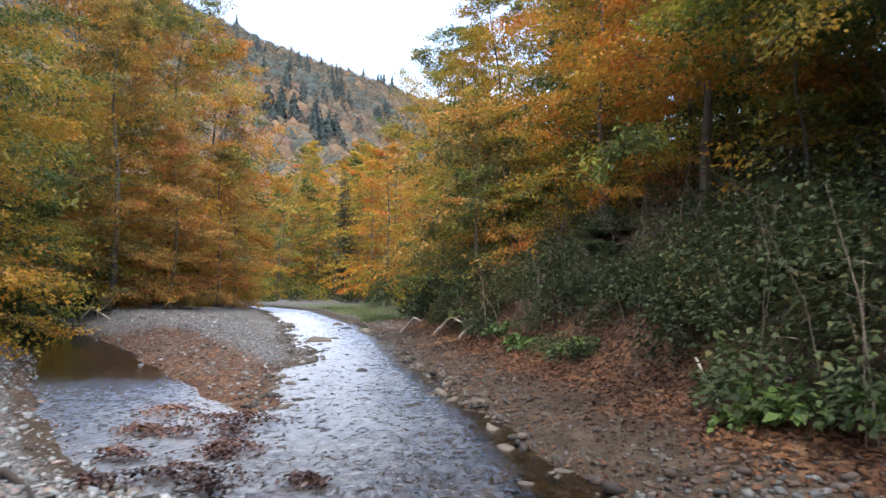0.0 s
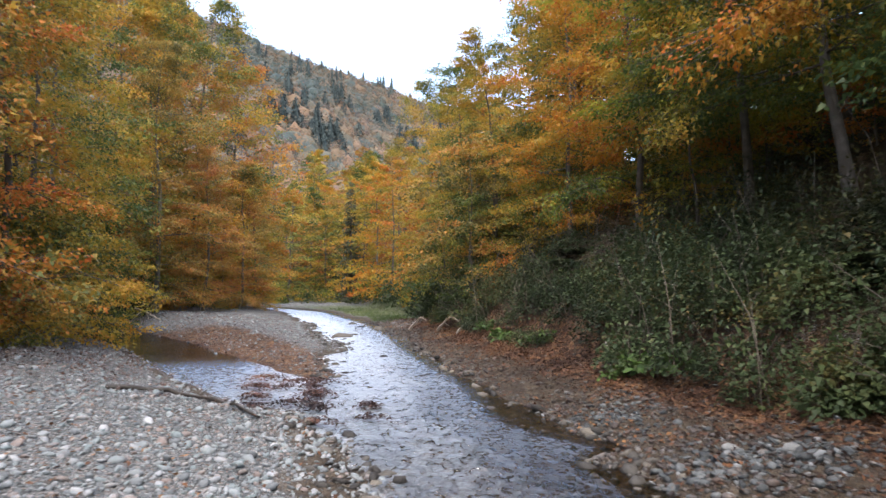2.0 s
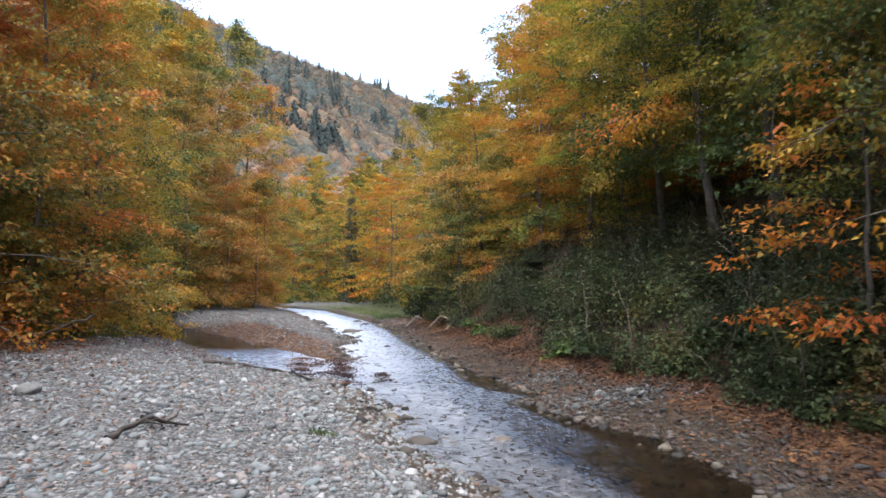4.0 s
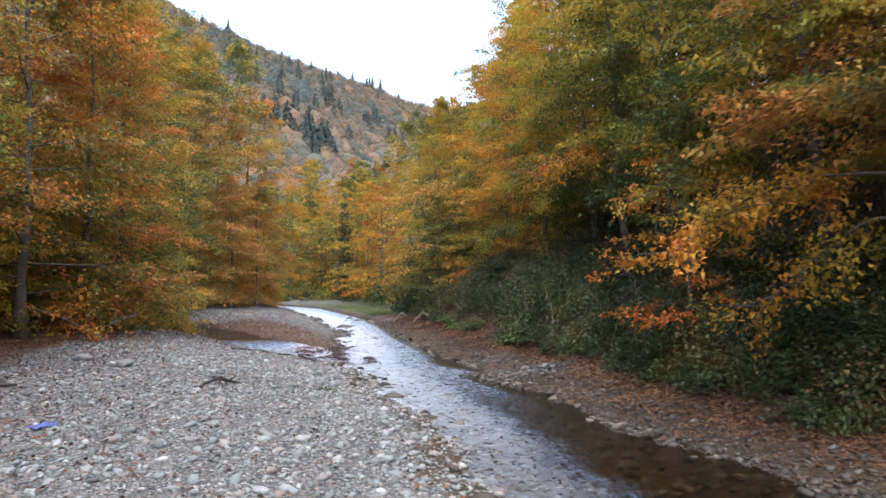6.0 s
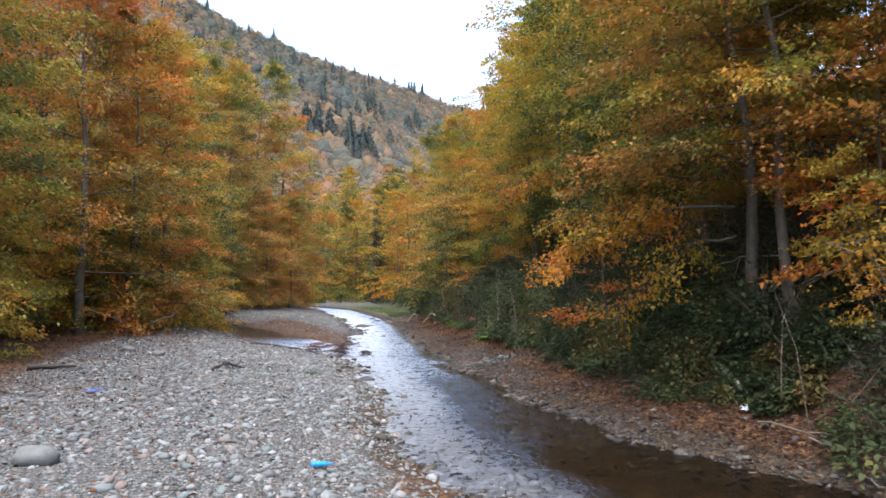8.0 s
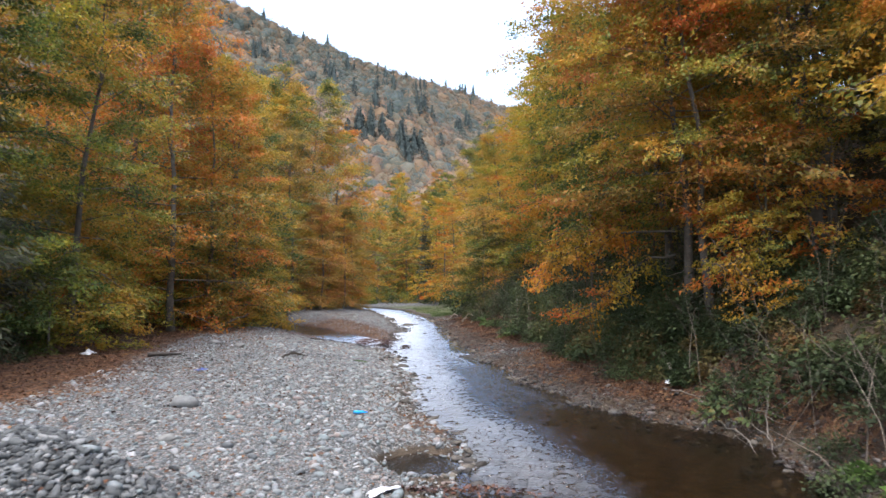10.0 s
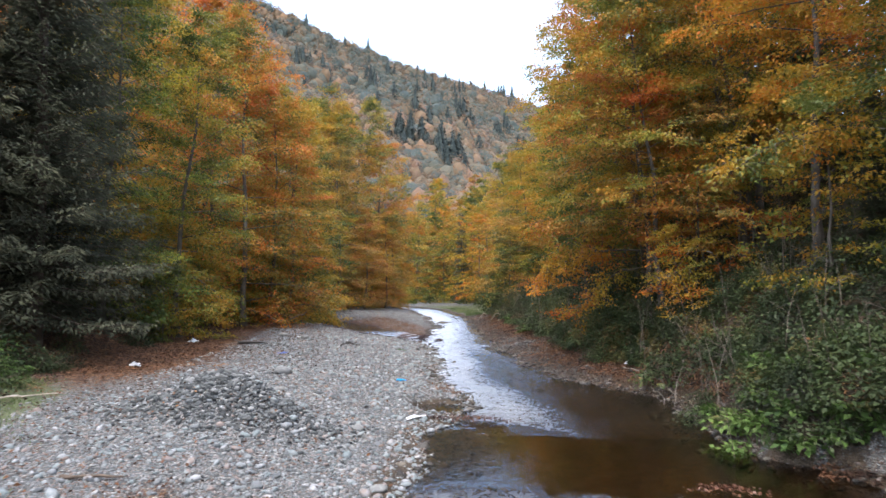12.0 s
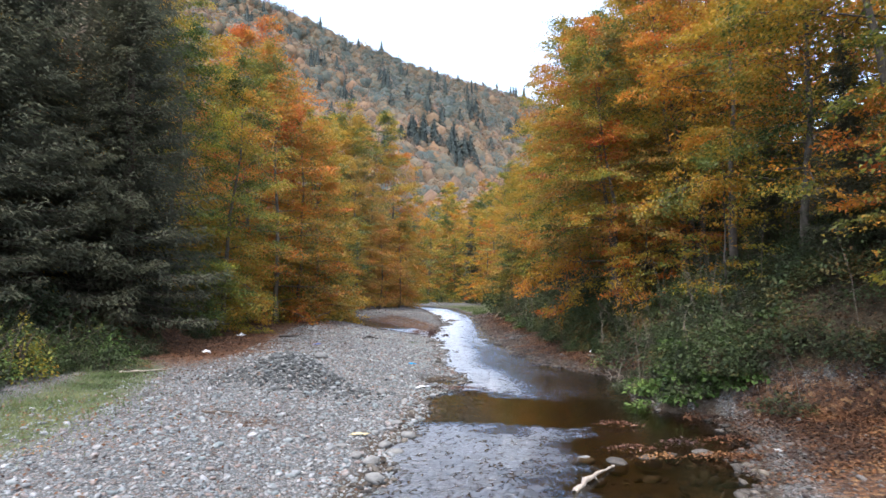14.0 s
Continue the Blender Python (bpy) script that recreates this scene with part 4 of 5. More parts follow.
        needles.append(leaves(at.reshape(-1, 3), (out - np.array([0, 0, 0.8])).reshape(-1, 3), (np.array([0, 0, 0.8]) + 1.1 * out).reshape(-1, 3), size.ravel(), size.ravel() * 0.7))
        for c, t, w in zip(b, tall[:, 0], wide[:, 0]):
            needles.append(tube([c, c + (0, 0, 0.45 * t), c + (0, 0, 0.98 * t)], [0.42 * w, 0.34 * w, 0.12], 6))
    for name, pieces, tint, mat, label in (("broadleaf_woods", leafy, tints, FAR_WOOD, "autumn beech woods covering the far hillside, greyed and blued for haze"), ("crown_masses", masses, core_tints, FAR_WOOD, "inner masses of the far autumn crowns"), ("fir_woods", needles, None, FAR_FIR, "dark firs scattered over the far hillside")):
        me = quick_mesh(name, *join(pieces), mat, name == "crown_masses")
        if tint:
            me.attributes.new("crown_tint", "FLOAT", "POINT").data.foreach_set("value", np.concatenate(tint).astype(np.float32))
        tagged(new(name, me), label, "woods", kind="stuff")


far_woods()


# ---- undergrowth ----
def shrub_mesh(seed, radius, high, count, leaf, mat):
    """A domed shrub of broad leaves on forked stems."""
    g = np.random.default_rng(seed)
    d = unit(g.normal(0, 1, (count, 3)))
    d[:, 2] = np.abs(d[:, 2])
    lump = 0.8 + 0.25 * np.sin(3 * np.arctan2(d[:, 1], d[:, 0]) + seed) * np.sin(4 * d[:, 2] + seed)
    at = d * (lump * g.uniform(0.45, 1.05, count) ** 0.6)[:, None] * np.array([radius, radius, high])
    way = d * np.array([1, 1, 0.3]) + g.normal(0, 0.45, (count, 3)) - np.array([0, 0, 0.3])
    normal = np.array([0, 0, 1.0]) + 0.5 * d + g.normal(0, 0.4, (count, 3))
    size = leaf * g.uniform(0.55, 1.2, count)
    stems = []
    for k in range(7):
        tip = unit(g.normal(0, 1, 3)) * np.array([0.8, 0.8, 0.3]) * radius
        tip[2] = high * g.uniform(0.5, 0.9)
        stems.append(tube([(0, 0, -0.15), tip * (0.35, 0.35, 0.55), tip], [0.018, 0.012, 0.004], 4))
    return quick_mesh("stem", *join(stems), DARK_BARK), quick_mesh("foliage", *leaves(at, way, normal, size, size * 0.62), mat)


def fern_mesh(seed, reach, fronds):
    """Arching fronds with leaflets on both sides."""
    g = np.random.default_rng(seed)
    at, way, normal = [], [], []
    for k in range(fronds):
        az, far = 6.283 * k / fronds + g.normal(0, 0.25), reach * g.uniform(0.75, 1.15)
        out, side = np.array([math.cos(az), math.sin(az), 0]), np.array([-math.sin(az), math.cos(az), 0])
        u = np.repeat(np.linspace(0.12, 1, 13), 2)[:, None]
        sgn = np.tile([-1.0, 1.0], 13)[:, None]
        at.append(out * far * u + np.array([0, 0, 1]) * far * (0.95 * u - 0.85 * u**2))
        way.append((side * sgn + out * 0.45) * (1.08 - u) + out * 0.05)
        normal.append(np.tile([0, 0, 1.0], (26, 1)) + g.normal(0, 0.15, (26, 3)))
    at, way, normal = (np.concatenate(a) for a in (at, way, normal))
    size = reach * 0.42 * (1.12 - np.tile(np.repeat(np.linspace(0.12, 1, 13), 2), fronds))
    v, f = leaves(at, way, normal, size, size * 0.3 + 0.02)
    return quick_mesh("foliage", v, f, SHRUB)


SHRUBS = [shrub_mesh(41, 0.8, 0.7, 760, 0.088, SHRUB), shrub_mesh(42, 0.9, 0.55, 760, 0.085, SHRUB), shrub_mesh(43, 0.65, 0.95, 740, 0.09, SHRUB)]
BROADPLANT = [shrub_mesh(44, 0.55, 0.3, 170, 0.2, BRIGHT), shrub_mesh(45, 0.55, 0.3, 260, 0.14, BRIGHT)]
LIGHT_SHRUBS = [shrub_mesh(48, 0.8, 0.9, 720, 0.08, BRIGHT), shrub_mesh(49, 0.7, 1.1, 700, 0.075, OLIVE)]
FERNS = [fern_mesh(46, 0.75, 13), fern_mesh(47, 0.6, 11)]


def set_shrub(model, x, y, size, turn, label, category="shrub", group="", name="shrub"):
    thing = new(name)
    part("stem", model[0], thing)
    part("foliage", model[1], thing)
    thing.matrix_basis = pose(x, y, height(x, y) - 0.03, 0, 0, turn) @ Matrix.Scale(size, 4)
    return tagged(thing, label, category, group)


g = random.Random(9)
for k in range(105):
    y = -25 + 61 * ((k * 0.618034) % 1)
    x = float(line(FOOT_RIGHT, y)) + 0.25 + 2.6 * g.random() ** 1.2
    if k % 5 == 4:
        fern = tagged(new("fern"), "arching green fern on the shaded stream bank", "fern", "bank ferns")
        part("foliage", FERNS[k % 2], fern)
        fern.matrix_basis = pose(x, y, height(x, y) - 0.02, 0, 0, g.uniform(0, 360)) @ Matrix.Scale(g.uniform(0.8, 1.4), 4)
    else:
        set_shrub(SHRUBS[k % 3], x, y, g.uniform(0.7, 1.25), g.uniform(0, 360), "dark green broad-leaved shrub on the steep stream bank", group="bank shrubs")
for k in range(105):
    y = -15.2 + 48 * ((k * 0.618034 + 0.37) % 1)
    if -11.2 < y < -6.8:
        continue
    x = float(line(FOOT_RIGHT, y)) + g.uniform(-0.05, 1.9)
    set_shrub(SHRUBS[k % 3], x, y, g.uniform(0.45, 0.85), g.uniform(0, 360), "low dark green shrub at the foot of the bank", group="bank shrubs")
for k in range(46):
    y = -30 + 62 * ((k * 0.618034) % 1)
    if -3.5 < y < 7:
        continue
    x = float(line(FOOT_LEFT, y)) - 0.2 - 2.5 * g.random() ** 1.3
    set_shrub(SHRUBS[k % 3], x, y, g.uniform(0.6, 1.15), g.uniform(0, 360), "dark green broad-leaved shrub under the trees", group="bank shrubs")
for k in range(48):
    y = -21.0 + 14.5 * ((k * 0.618034 + 0.11) % 1)
    x = max(float(line(FOOT_RIGHT, y)) + 0.5, 8.6) + g.uniform(0.0, 4.5)
    set_shrub(SHRUBS[k % 3], x, y, g.uniform(0.7, 1.1), g.uniform(0, 360), "dark green broad-leaved shrub on the steep stream bank", group="bank shrubs")
for k in range(26):
    y = -12.5 - 9.0 * k / 25
    x = -7.3 - 2.2 * g.random() + 0.02 * (y + 11)
    set_shrub(SHRUBS[k % 3], x, y, g.uniform(1.1, 1.8), g.uniform(0, 360), "tall dark green shrub in front of the firs", group="bank shrubs")
for k in range(22):
    y = -11.0 - 10.0 * k / 21
    x = -5.9 - 1.6 * g.random() + 0.03 * (y + 11)
    set_shrub(SHRUBS[k % 3], x, y, g.uniform(0.7, 1.2), g.uniform(0, 360), "dark green shrub at the edge of the gravel bar", group="bank shrubs")

for k in range(14):
    y = -12.4 - 8.6 * k / 13
    x = -6.3 - 1.5 * g.random() + 0.02 * (y + 11)
    set_shrub(LIGHT_SHRUBS[k % 2], x, y, g.uniform(0.7, 1.35), g.uniform(0, 360), "light olive green bush in front of the dark firs", group="light bushes")


WITHERED = leaf_material("withered_leaves", [(0.1, (0.04, 0.044, 0.018)), (0.45, (0.075, 0.072, 0.026)), (0.75, (0.11, 0.08, 0.028)), (1.0, (0.12, 0.06, 0.026))], clear=0.32, shine=0.12)
BRUSHWOOD = rough_material("brushwood_bark", [(0.3, (0.05, 0.04, 0.03)), (0.7, (0.14, 0.115, 0.09))], scale=9.0, bump=0.4)


def thicket():
    """The undergrowth further up the banks, too dense to tell one bush from the next."""
    g = np.random.default_rng(64)
    n, k = 1440, 320
    y = np.concatenate([g.uniform(-28, 40, 1000), g.uniform(-16, 12, 300), g.uniform(-7.5, 3, 140)])
    low = np.arange(n) >= 1300
    right = (g.random(n) < 0.74) | (np.arange(n) > 1000)
    x = np.where(right, np.where(np.arange(n) > 1000, np.where(y < -11, np.maximum(line(FOOT_RIGHT, y) + 0.5, 8.6) + 4.5 * g.random(n), line(FOOT_RIGHT, y) + 0.5 + 2.4 * g.random(n)), line(FOOT_RIGHT, y) + 0.9 + 9.0 * g.random(n) ** 2.2), line(FOOT_LEFT, y) - 1.5 - 6.0 * g.random(n))
    x = np.where(low, line(FOOT_RIGHT, y) + 0.1 + 0.9 * g.random(n), x)
    base = np.stack([x, y, valley(x, y)[0]], -1)
    d = unit(g.normal(0, 1, (n, k, 3)))
    d[..., 2] = np.abs(d[..., 2])
    big = g.uniform(0.45, 1.3, n) * np.where(low, 0.55, 1.0)
    size = np.stack([big * g.uniform(0.6, 1.0, n), big * g.uniform(0.6, 1.0, n), big * g.uniform(0.4, 1.5, n)], -1)
    size = size * np.where((y > -14) & (y < -5.5) & (x > 0) & (x < 11), 0.55, 1.0)[:, None]
    at = base[:, None] + d * size[:, None] * g.uniform(0.5, 1.05, (n, k, 1))
    way, normal = d * np.array([1, 1, 0.3]) + g.normal(0, 0.45, (n, k, 3)) - np.array([0, 0, 0.3]), np.array([0, 0, 1.0]) + 0.5 * d + g.normal(0, 0.4, (n, k, 3))
    long = g.uniform(0.04, 0.085, n * k)
    long = (long.reshape(n, k) * g.uniform(0.7, 1.35, (n, 1))).ravel()
    v, f = leaves(at.reshape(-1, 3), way.reshape(-1, 3), normal.reshape(-1, 3), long, long * 0.75, True)
    turned = np.repeat(g.random(n) < np.where(x > line(FOOT_RIGHT, y) + 3.0, 0.45, 0.13), k)
    for name, label, mat, pick in (("undergrowth", "dense dark green undergrowth on the wooded slopes", SHRUB, ~turned), ("withered_undergrowth", "yellowing and brown undergrowth on the wooded slopes", WITHERED, turned)):
        me = quick_mesh(name, v.reshape(-1, 3, 3)[pick], np.arange(3 * int(pick.sum())).reshape(-1, 3), mat)
        tagged(new(name, me), label, "undergrowth", kind="stuff")
    # Bare whips and twigs that stand out of it.
    twigs = []
    for q in range(420):
        y = g.uniform(-20, 24)
        x = float(line(FOOT_RIGHT, y)) + g.uniform(0.0, 3.2) if q % 4 else float(line(FOOT_LEFT, y)) - g.uniform(0.0, 3.0)
        foot = np.array([x, y, height(x, y) - 0.05])
        tip = np.array([g.normal(-0.25 if x > 0 else 0.25, 0.5), g.normal(0, 0.5), g.uniform(0.5, 2.2)])
        thick = g.uniform(0.004, 0.011)
        twigs.append(tube([foot, foot + tip * (0.3, 0.3, 0.55), foot + tip], [thick, 0.8 * thick, 0.3 * thick], 4))
        for s in range(2):
            at = foot + tip * (0.4 + 0.3 * s)
            twigs.append(tube([at, at + g.normal(0, 0.22, 3) + (0, 0, 0.2)], [0.6 * thick, 0.3 * thick], 4))
    tagged(new("brushwood", quick_mesh("brushwood", *join(twigs), BRUSHWOOD, True)), "bare twigs and whips standing out of the undergrowth", "brushwood", kind="stuff")


thicket()


def bend_thicket():
    """Low bushes that close the view at the bend, in front of the far trees."""
    g = np.random.default_rng(65)
    n, k = 330, 240
    y = g.uniform(26, 76, n)
    side = g.random(n)
    x = np.where(side < 0.5, line(FOOT_RIGHT, y) + 0.2 + 4.5 * g.random(n), line(FOOT_LEFT, y) - 0.2 - 3.5 * g.random(n))
    y = np.where(side > 0.8, g.uniform(60, 76, n), y)
    x = np.where(side > 0.8, g.uniform(-34, -7, n), x)
    base = np.stack([x, y, valley(x, y)[0]], -1)
    d = unit(g.normal(0, 1, (n, k, 3)))
    d[..., 2] = np.abs(d[..., 2])
    big = g.uniform(0.7, 1.7, (n, 1))
    at = base[:, None] + d * (np.stack([big[:, 0], big[:, 0], big[:, 0] * g.uniform(0.7, 1.6, n)], -1))[:, None] * g.uniform(0.5, 1.05, (n, k, 1))
    normal = np.array([0, 0, 0.7]) + 0.7 * d + g.normal(0, 0.4, (n, k, 3))
    long = g.uniform(0.12, 0.24, n * k)
    v, f = leaves(at.reshape(-1, 3), (d + g.normal(0, 0.5, (n, k, 3))).reshape(-1, 3), normal.reshape(-1, 3), long, long * 0.75, True)
    mix = np.repeat(g.random(n), k)
    for name, label, mat, pick in (("green_bushes", "green and olive bushes at the bend of the stream", SHRUB, mix < 0.45), ("golden_bushes", "yellowing bushes at the bend of the stream", OLIVE, mix >= 0.45)):
        me = quick_mesh(name, v.reshape(-1, 3, 3)[pick], np.arange(3 * int(pick.sum())).reshape(-1, 3), mat)
        tagged(new(name, me), label, "bushes", kind="stuff")


bend_thicket()
for x, y, size in ((3.05, 6.1, 0.9), (2.75, 6.5, 0.7), (3.35, 5.5, 0.9), (3.1, 6.9, 0.7), (7.5, -13.4, 0.8), (7.3, -14.5, 0.75), (8.0, -14.9, 0.8), (8.6, -15.4, 0.75), (7.9, -13.9, 0.85), (9.2, -15.2, 0.8), (8.6, -14.4, 0.9), (1.3, 15.4, 0.9), (1.6, 13.6, 0.9), (2.3, 11.6, 0.9), (9.9, -15.0, 0.8), (7.4, -12.4, 0.7), (8.2, -13.0, 0.9), (9.2, -14.3, 0.9), (7.5, -13.9, 0.9), (8.0, -15.2, 0.8), (8.5, -15.5, 0.8), (8.95, -15.8, 0.75), (9.3, -16.0, 0.7), (7.7, -14.4, 0.9)):
    set_shrub(BROADPLANT[int(10 * x) % 2], x, y, size, 70 * x, "fresh green broad-leaved waterside plant", "plant", "waterside plants", "waterside_plant")


def grass_patch(name, label, spots, count, tall, seed):
    """Grass blades in rounded patches (x, y, reach), as one mesh."""
    g = np.random.default_rng(seed)
    s = np.array(spots)[g.integers(0, len(spots), count)]
    x, y = s[:, 0] + g.normal(0, 0.45, count) * s[:, 2], s[:, 1] + g.normal(0, 0.45, count) * s[:, 2]
    z, mud, *_ = valley(x, y)
    keep = mud < 0.6
    at = np.stack([x, y, z], -1)[keep]
    m = len(at)
    size = tall * g.uniform(0.5, 1.3, m)
    v, f = leaves(at, np.array([0, 0, 1.0]) + g.normal(0, 0.45, (m, 3)), g.normal(0, 1, (m, 3)), size, 0.008 + 0.05 * size)
    tagged(new(name, quick_mesh(name, v, f, GRASS)), label, "grass", kind="stuff")


grass_patch("grass_turf", "short grass thinning out into the gravel bar", [(-5.2, -15.5, 1.0), (-4.6, -17.0, 1.3), (-3.8, -18.6, 1.5), (-3.2, -20.0, 1.6), (-2.7, -21.8, 1.6), (-6.2, -13.5, 0.7), (-4.6, -19.5, 1.5), (-3.8, -21.5, 1.5)], 9000, 0.09, 61)
grass_patch("grass_tuft", "bright green grass tuft hanging over the pool", [(7.15, -13.9, 0.7), (7.05, -13.2, 0.6), (7.25, -14.7, 0.6), (7.6, -15.4, 0.5)], 3500, 0.28, 62)
grass_patch("weed_tuft", "small yellowing weed growing in the gravel", [(-1.29, -0.7, 0.22)], 150, 0.06, 66)
grass_patch("far_grass", "pale grass along the far gravel bar", [(-4.0, 33, 2.5), (-5.2, 38, 3.0), (-2.8, 29, 1.6), (-7, 43, 3.5)], 5000, 0.2, 63)


# ---- gravel, fallen leaves ----
SHAPES = [stone_shape(k, 0.45 + 0.08 * (k % 4)) for k in range(8)]


def scattered_stones(x, y, z, radius, seed):
    """Corners and faces of many stones, turned and tipped at random."""
    g = np.random.default_rng(seed)
    n = len(x)
    a, t = g.uniform(0, 6.283, n), g.normal(0, 0.25, (n, 2))
    kind = g.integers(0, 8, n)
    v = np.stack([s[0] for s in SHAPES])[kind] * radius[:, None, None]
    c, s = np.cos(a)[:, None], np.sin(a)[:, None]
    px, py = v[..., 0] * c - v[..., 1] * s, v[..., 0] * s + v[..., 1] * c
    pz = v[..., 2] + px * t[:, :1] + py * t[:, 1:]
    verts = np.stack([px + x[:, None], py + y[:, None], pz + z[:, None]], -1).reshape(-1, 3)
    faces = (SHAPES[0][1][None] + 12 * np.arange(n)[:, None, None]).reshape(-1, 3)
    return verts, faces


def gravel():
    g = np.random.default_rng(71)
    # Loose stones lie thickest along the strip of bar that the stream has washed.
    n = 96000
    y = np.concatenate([g.uniform(-27, 6, n * 5 // 10), g.uniform(-27, 30, n - n * 5 // 10)])
    y = g.permutation(y)
    x = np.where(g.random(n) < 0.74, line(WATER_LEFT, y) + 0.3 - g.random(n) ** 1.2 * 7.5, line(WATER_RIGHT, y) - 0.3 + g.random(n) ** 1.2 * 2.6)
    radius = np.clip(np.exp(g.normal(-3.88, 0.5, n)), 0.012, 0.075)
    z, mud, litter, grass, forest = valley(x, y)
    keep = (forest < 0.25) & (z > water_level(y) - 0.05) & (g.random(n) > 0.75 * grass) & (g.random(n) > 0.85 * litter)
    bank = x > (line(WATER_LEFT, y) + line(WATER_RIGHT, y)) / 2
    for name, label, mat, pick, most in (("gravel", "loose grey and brown river gravel", STONE, keep & ~bank, 38000), ("cobbles", "damp brown and grey cobbles between fallen leaves, darkened for canopy shade", DAMP_SHADED_STONE, keep & bank, 16000)):
        a, b, c, r = (v[pick][:most] for v in (x, y, z, radius))
        me = quick_mesh(name, *scattered_stones(a, b, c + 0.15 * r, r, 72), mat, True)
        tagged(new(name, me), label, "gravel", kind="stuff")
    # A heap of darker stones on the bar; their colour includes its near side's shade.
    n = 5200
    x, y = -0.7 + g.normal(0, 0.85, n), -15.3 + g.normal(0, 0.55, n)
    radius = np.clip(np.exp(g.normal(-3.65, 0.45, n)), 0.014, 0.07)
    me = quick_mesh("gravel_heap", *scattered_stones(x, y, valley(x, y)[0] + 0.2 * radius, radius, 74), DARK_STONE, True)
    tagged(new("gravel_heap", me), "low heap of dark grey stones on the gravel bar, darkened for its shaded side", "gravel", kind="stuff")
    # A washed patch of grey stones on the leafy bank.
    n = 700
    x, y = np.r_[2.85 + g.normal(0, 0.5, 450), 2.1 + g.normal(0, 0.35, 250)], np.r_[1.8 + g.normal(0, 0.4, 450), 4.4 + g.normal(0, 0.5, 250)]
    radius = np.clip(np.exp(g.normal(-3.5, 0.4, n)), 0.018, 0.07)
    z = valley(x, y)[0]
    keep = z > water_level(y) - 0.03
    me = quick_mesh("stone_patch", *scattered_stones(x[keep], y[keep], (z + 0.2 * radius)[keep], radius[keep], 75), DARK_STONE, True)
    tagged(new("stone_patch", me), "washed grey stones among the leaves of the bank", "gravel", kind="stuff")
    # Wet stones along the water's edge and in the shallows.
    n = 6500
    y = g.uniform(-24, 30, n)
    x = np.where(g.random(n) < 0.5, line(WATER_LEFT, y) + g.normal(0.25, 0.35, n), line(WATER_RIGHT, y) + g.normal(-0.35, 0.5, n))
    inner = g.random(n) < 0.25
    x = np.where(inner, line(WATER_LEFT, y) + g.random(n) * (line(WATER_RIGHT, y) - line(WATER_LEFT, y)), x)
    z = valley(x, y)[0]
    radius = np.clip(np.exp(g.normal(-2.9, 0.4, n)), 0.03, 0.14)
    keep = (np.abs(z - water_level(y)) < 0.2) & (z < water_level(y) + 0.06)
    me = quick_mesh("wet_gravel", *scattered_stones(x[keep], y[keep], (z + np.where(inner, 0.03, 0.0))[keep], radius[keep], 73), WET_STONE, True)
    tagged(new("wet_gravel", me), "dark wet stones in the shallows", "gravel", kind="stuff")


gravel()


SODDEN = leaf_material("sodden_leaves", [(0.1, (0.02, 0.011, 0.008)), (0.45, (0.05, 0.022, 0.014)), (0.75, (0.085, 0.038, 0.02)), (0.98, (0.16, 0.075, 0.03))], clear=0.05, gloss=0.4, shine=0.2)


def fallen_leaves():
    g = np.random.default_rng(81)
    n = 170000
    y = g.uniform(-24, 30, n)
    side = g.random(n)
    x = np.where(side < 0.5, line(FOOT_RIGHT, y) + g.normal(-0.4, 1.2, n), np.where(side < 0.82, line(FOOT_LEFT, y) + g.normal(2.8, 2.7, n), g.uniform(-8, 3, n)))
    shore = np.arange(n) < 16000
    y = np.where(shore, g.uniform(-21, -15, n), y)
    x = np.where(shore, g.uniform(8.2, 12.5, n), x)
    z, mud, litter, grass, forest = valley(x, y)
    keep = (g.random(n) < 0.26 + 0.7 * litter) & (z > water_level(y) - 0.02)
    x, y, z = x[keep][:90000], y[keep][:90000], z[keep][:90000]
    n = len(x)
    a = g.uniform(0, 6.283, n)
    size = g.uniform(0.038, 0.078, n)
    v, f = leaves(np.stack([x, y, z + g.uniform(0.01, 0.06, n)], -1), np.stack([np.cos(a), np.sin(a), g.normal(0, 0.25, n)], -1), np.array([0, 0, 1.0]) + g.normal(0, 0.35, (n, 3)), size, size * 0.6)
    soaked = (x < line(WATER_LEFT, y) + 1.0) & (y > 4.5) & (x > -9.5)
    for name, label, mat, pick in (("leaf_litter", "fallen brown and orange beech leaves", FALLEN, ~soaked), ("soaked_litter", "dark soaked leaves on the shingle island", SODDEN, soaked)):
        tagged(new(name, quick_mesh(name, v.reshape(-1, 4, 3)[pick], np.arange(4 * int(pick.sum())).reshape(-1, 4), mat)), label, "leaves", kind="stuff")


fallen_leaves()


def leaf_clump(x, y, wide, deep, seed, mat=SODDEN, label="clump of wet red-brown leaves caught in the shallow stream"):
    """Wet leaves caught on a stone in the stream."""
    g = np.random.default_rng(seed)
    n = int(420 * wide * deep / 0.3) + 40
    d = g.normal(0, 0.42, (n, 2))
    z = 0.10 * np.exp(-(d**2).sum(1)) + g.uniform(-0.02, 0.03, n)
    a = g.uniform(0, 6.283, n)
    v, f = leaves(np.stack([d[:, 0] * wide, d[:, 1] * deep, z], -1), np.stack([np.cos(a), np.sin(a), g.normal(-0.1, 0.3, n)], -1), np.array([0, 0, 1.0]) + g.normal(0, 0.4, (n, 3)), g.uniform(0.035, 0.075, n), 0.035)
    ob = tagged(new("leaf_clump", quick_mesh("leaf_clump", v, f, mat)), label, "leaves", "leaf clumps", "stuff")
    ob.matrix_basis = pose(x, y, float(water_level(y)) - 0.01)


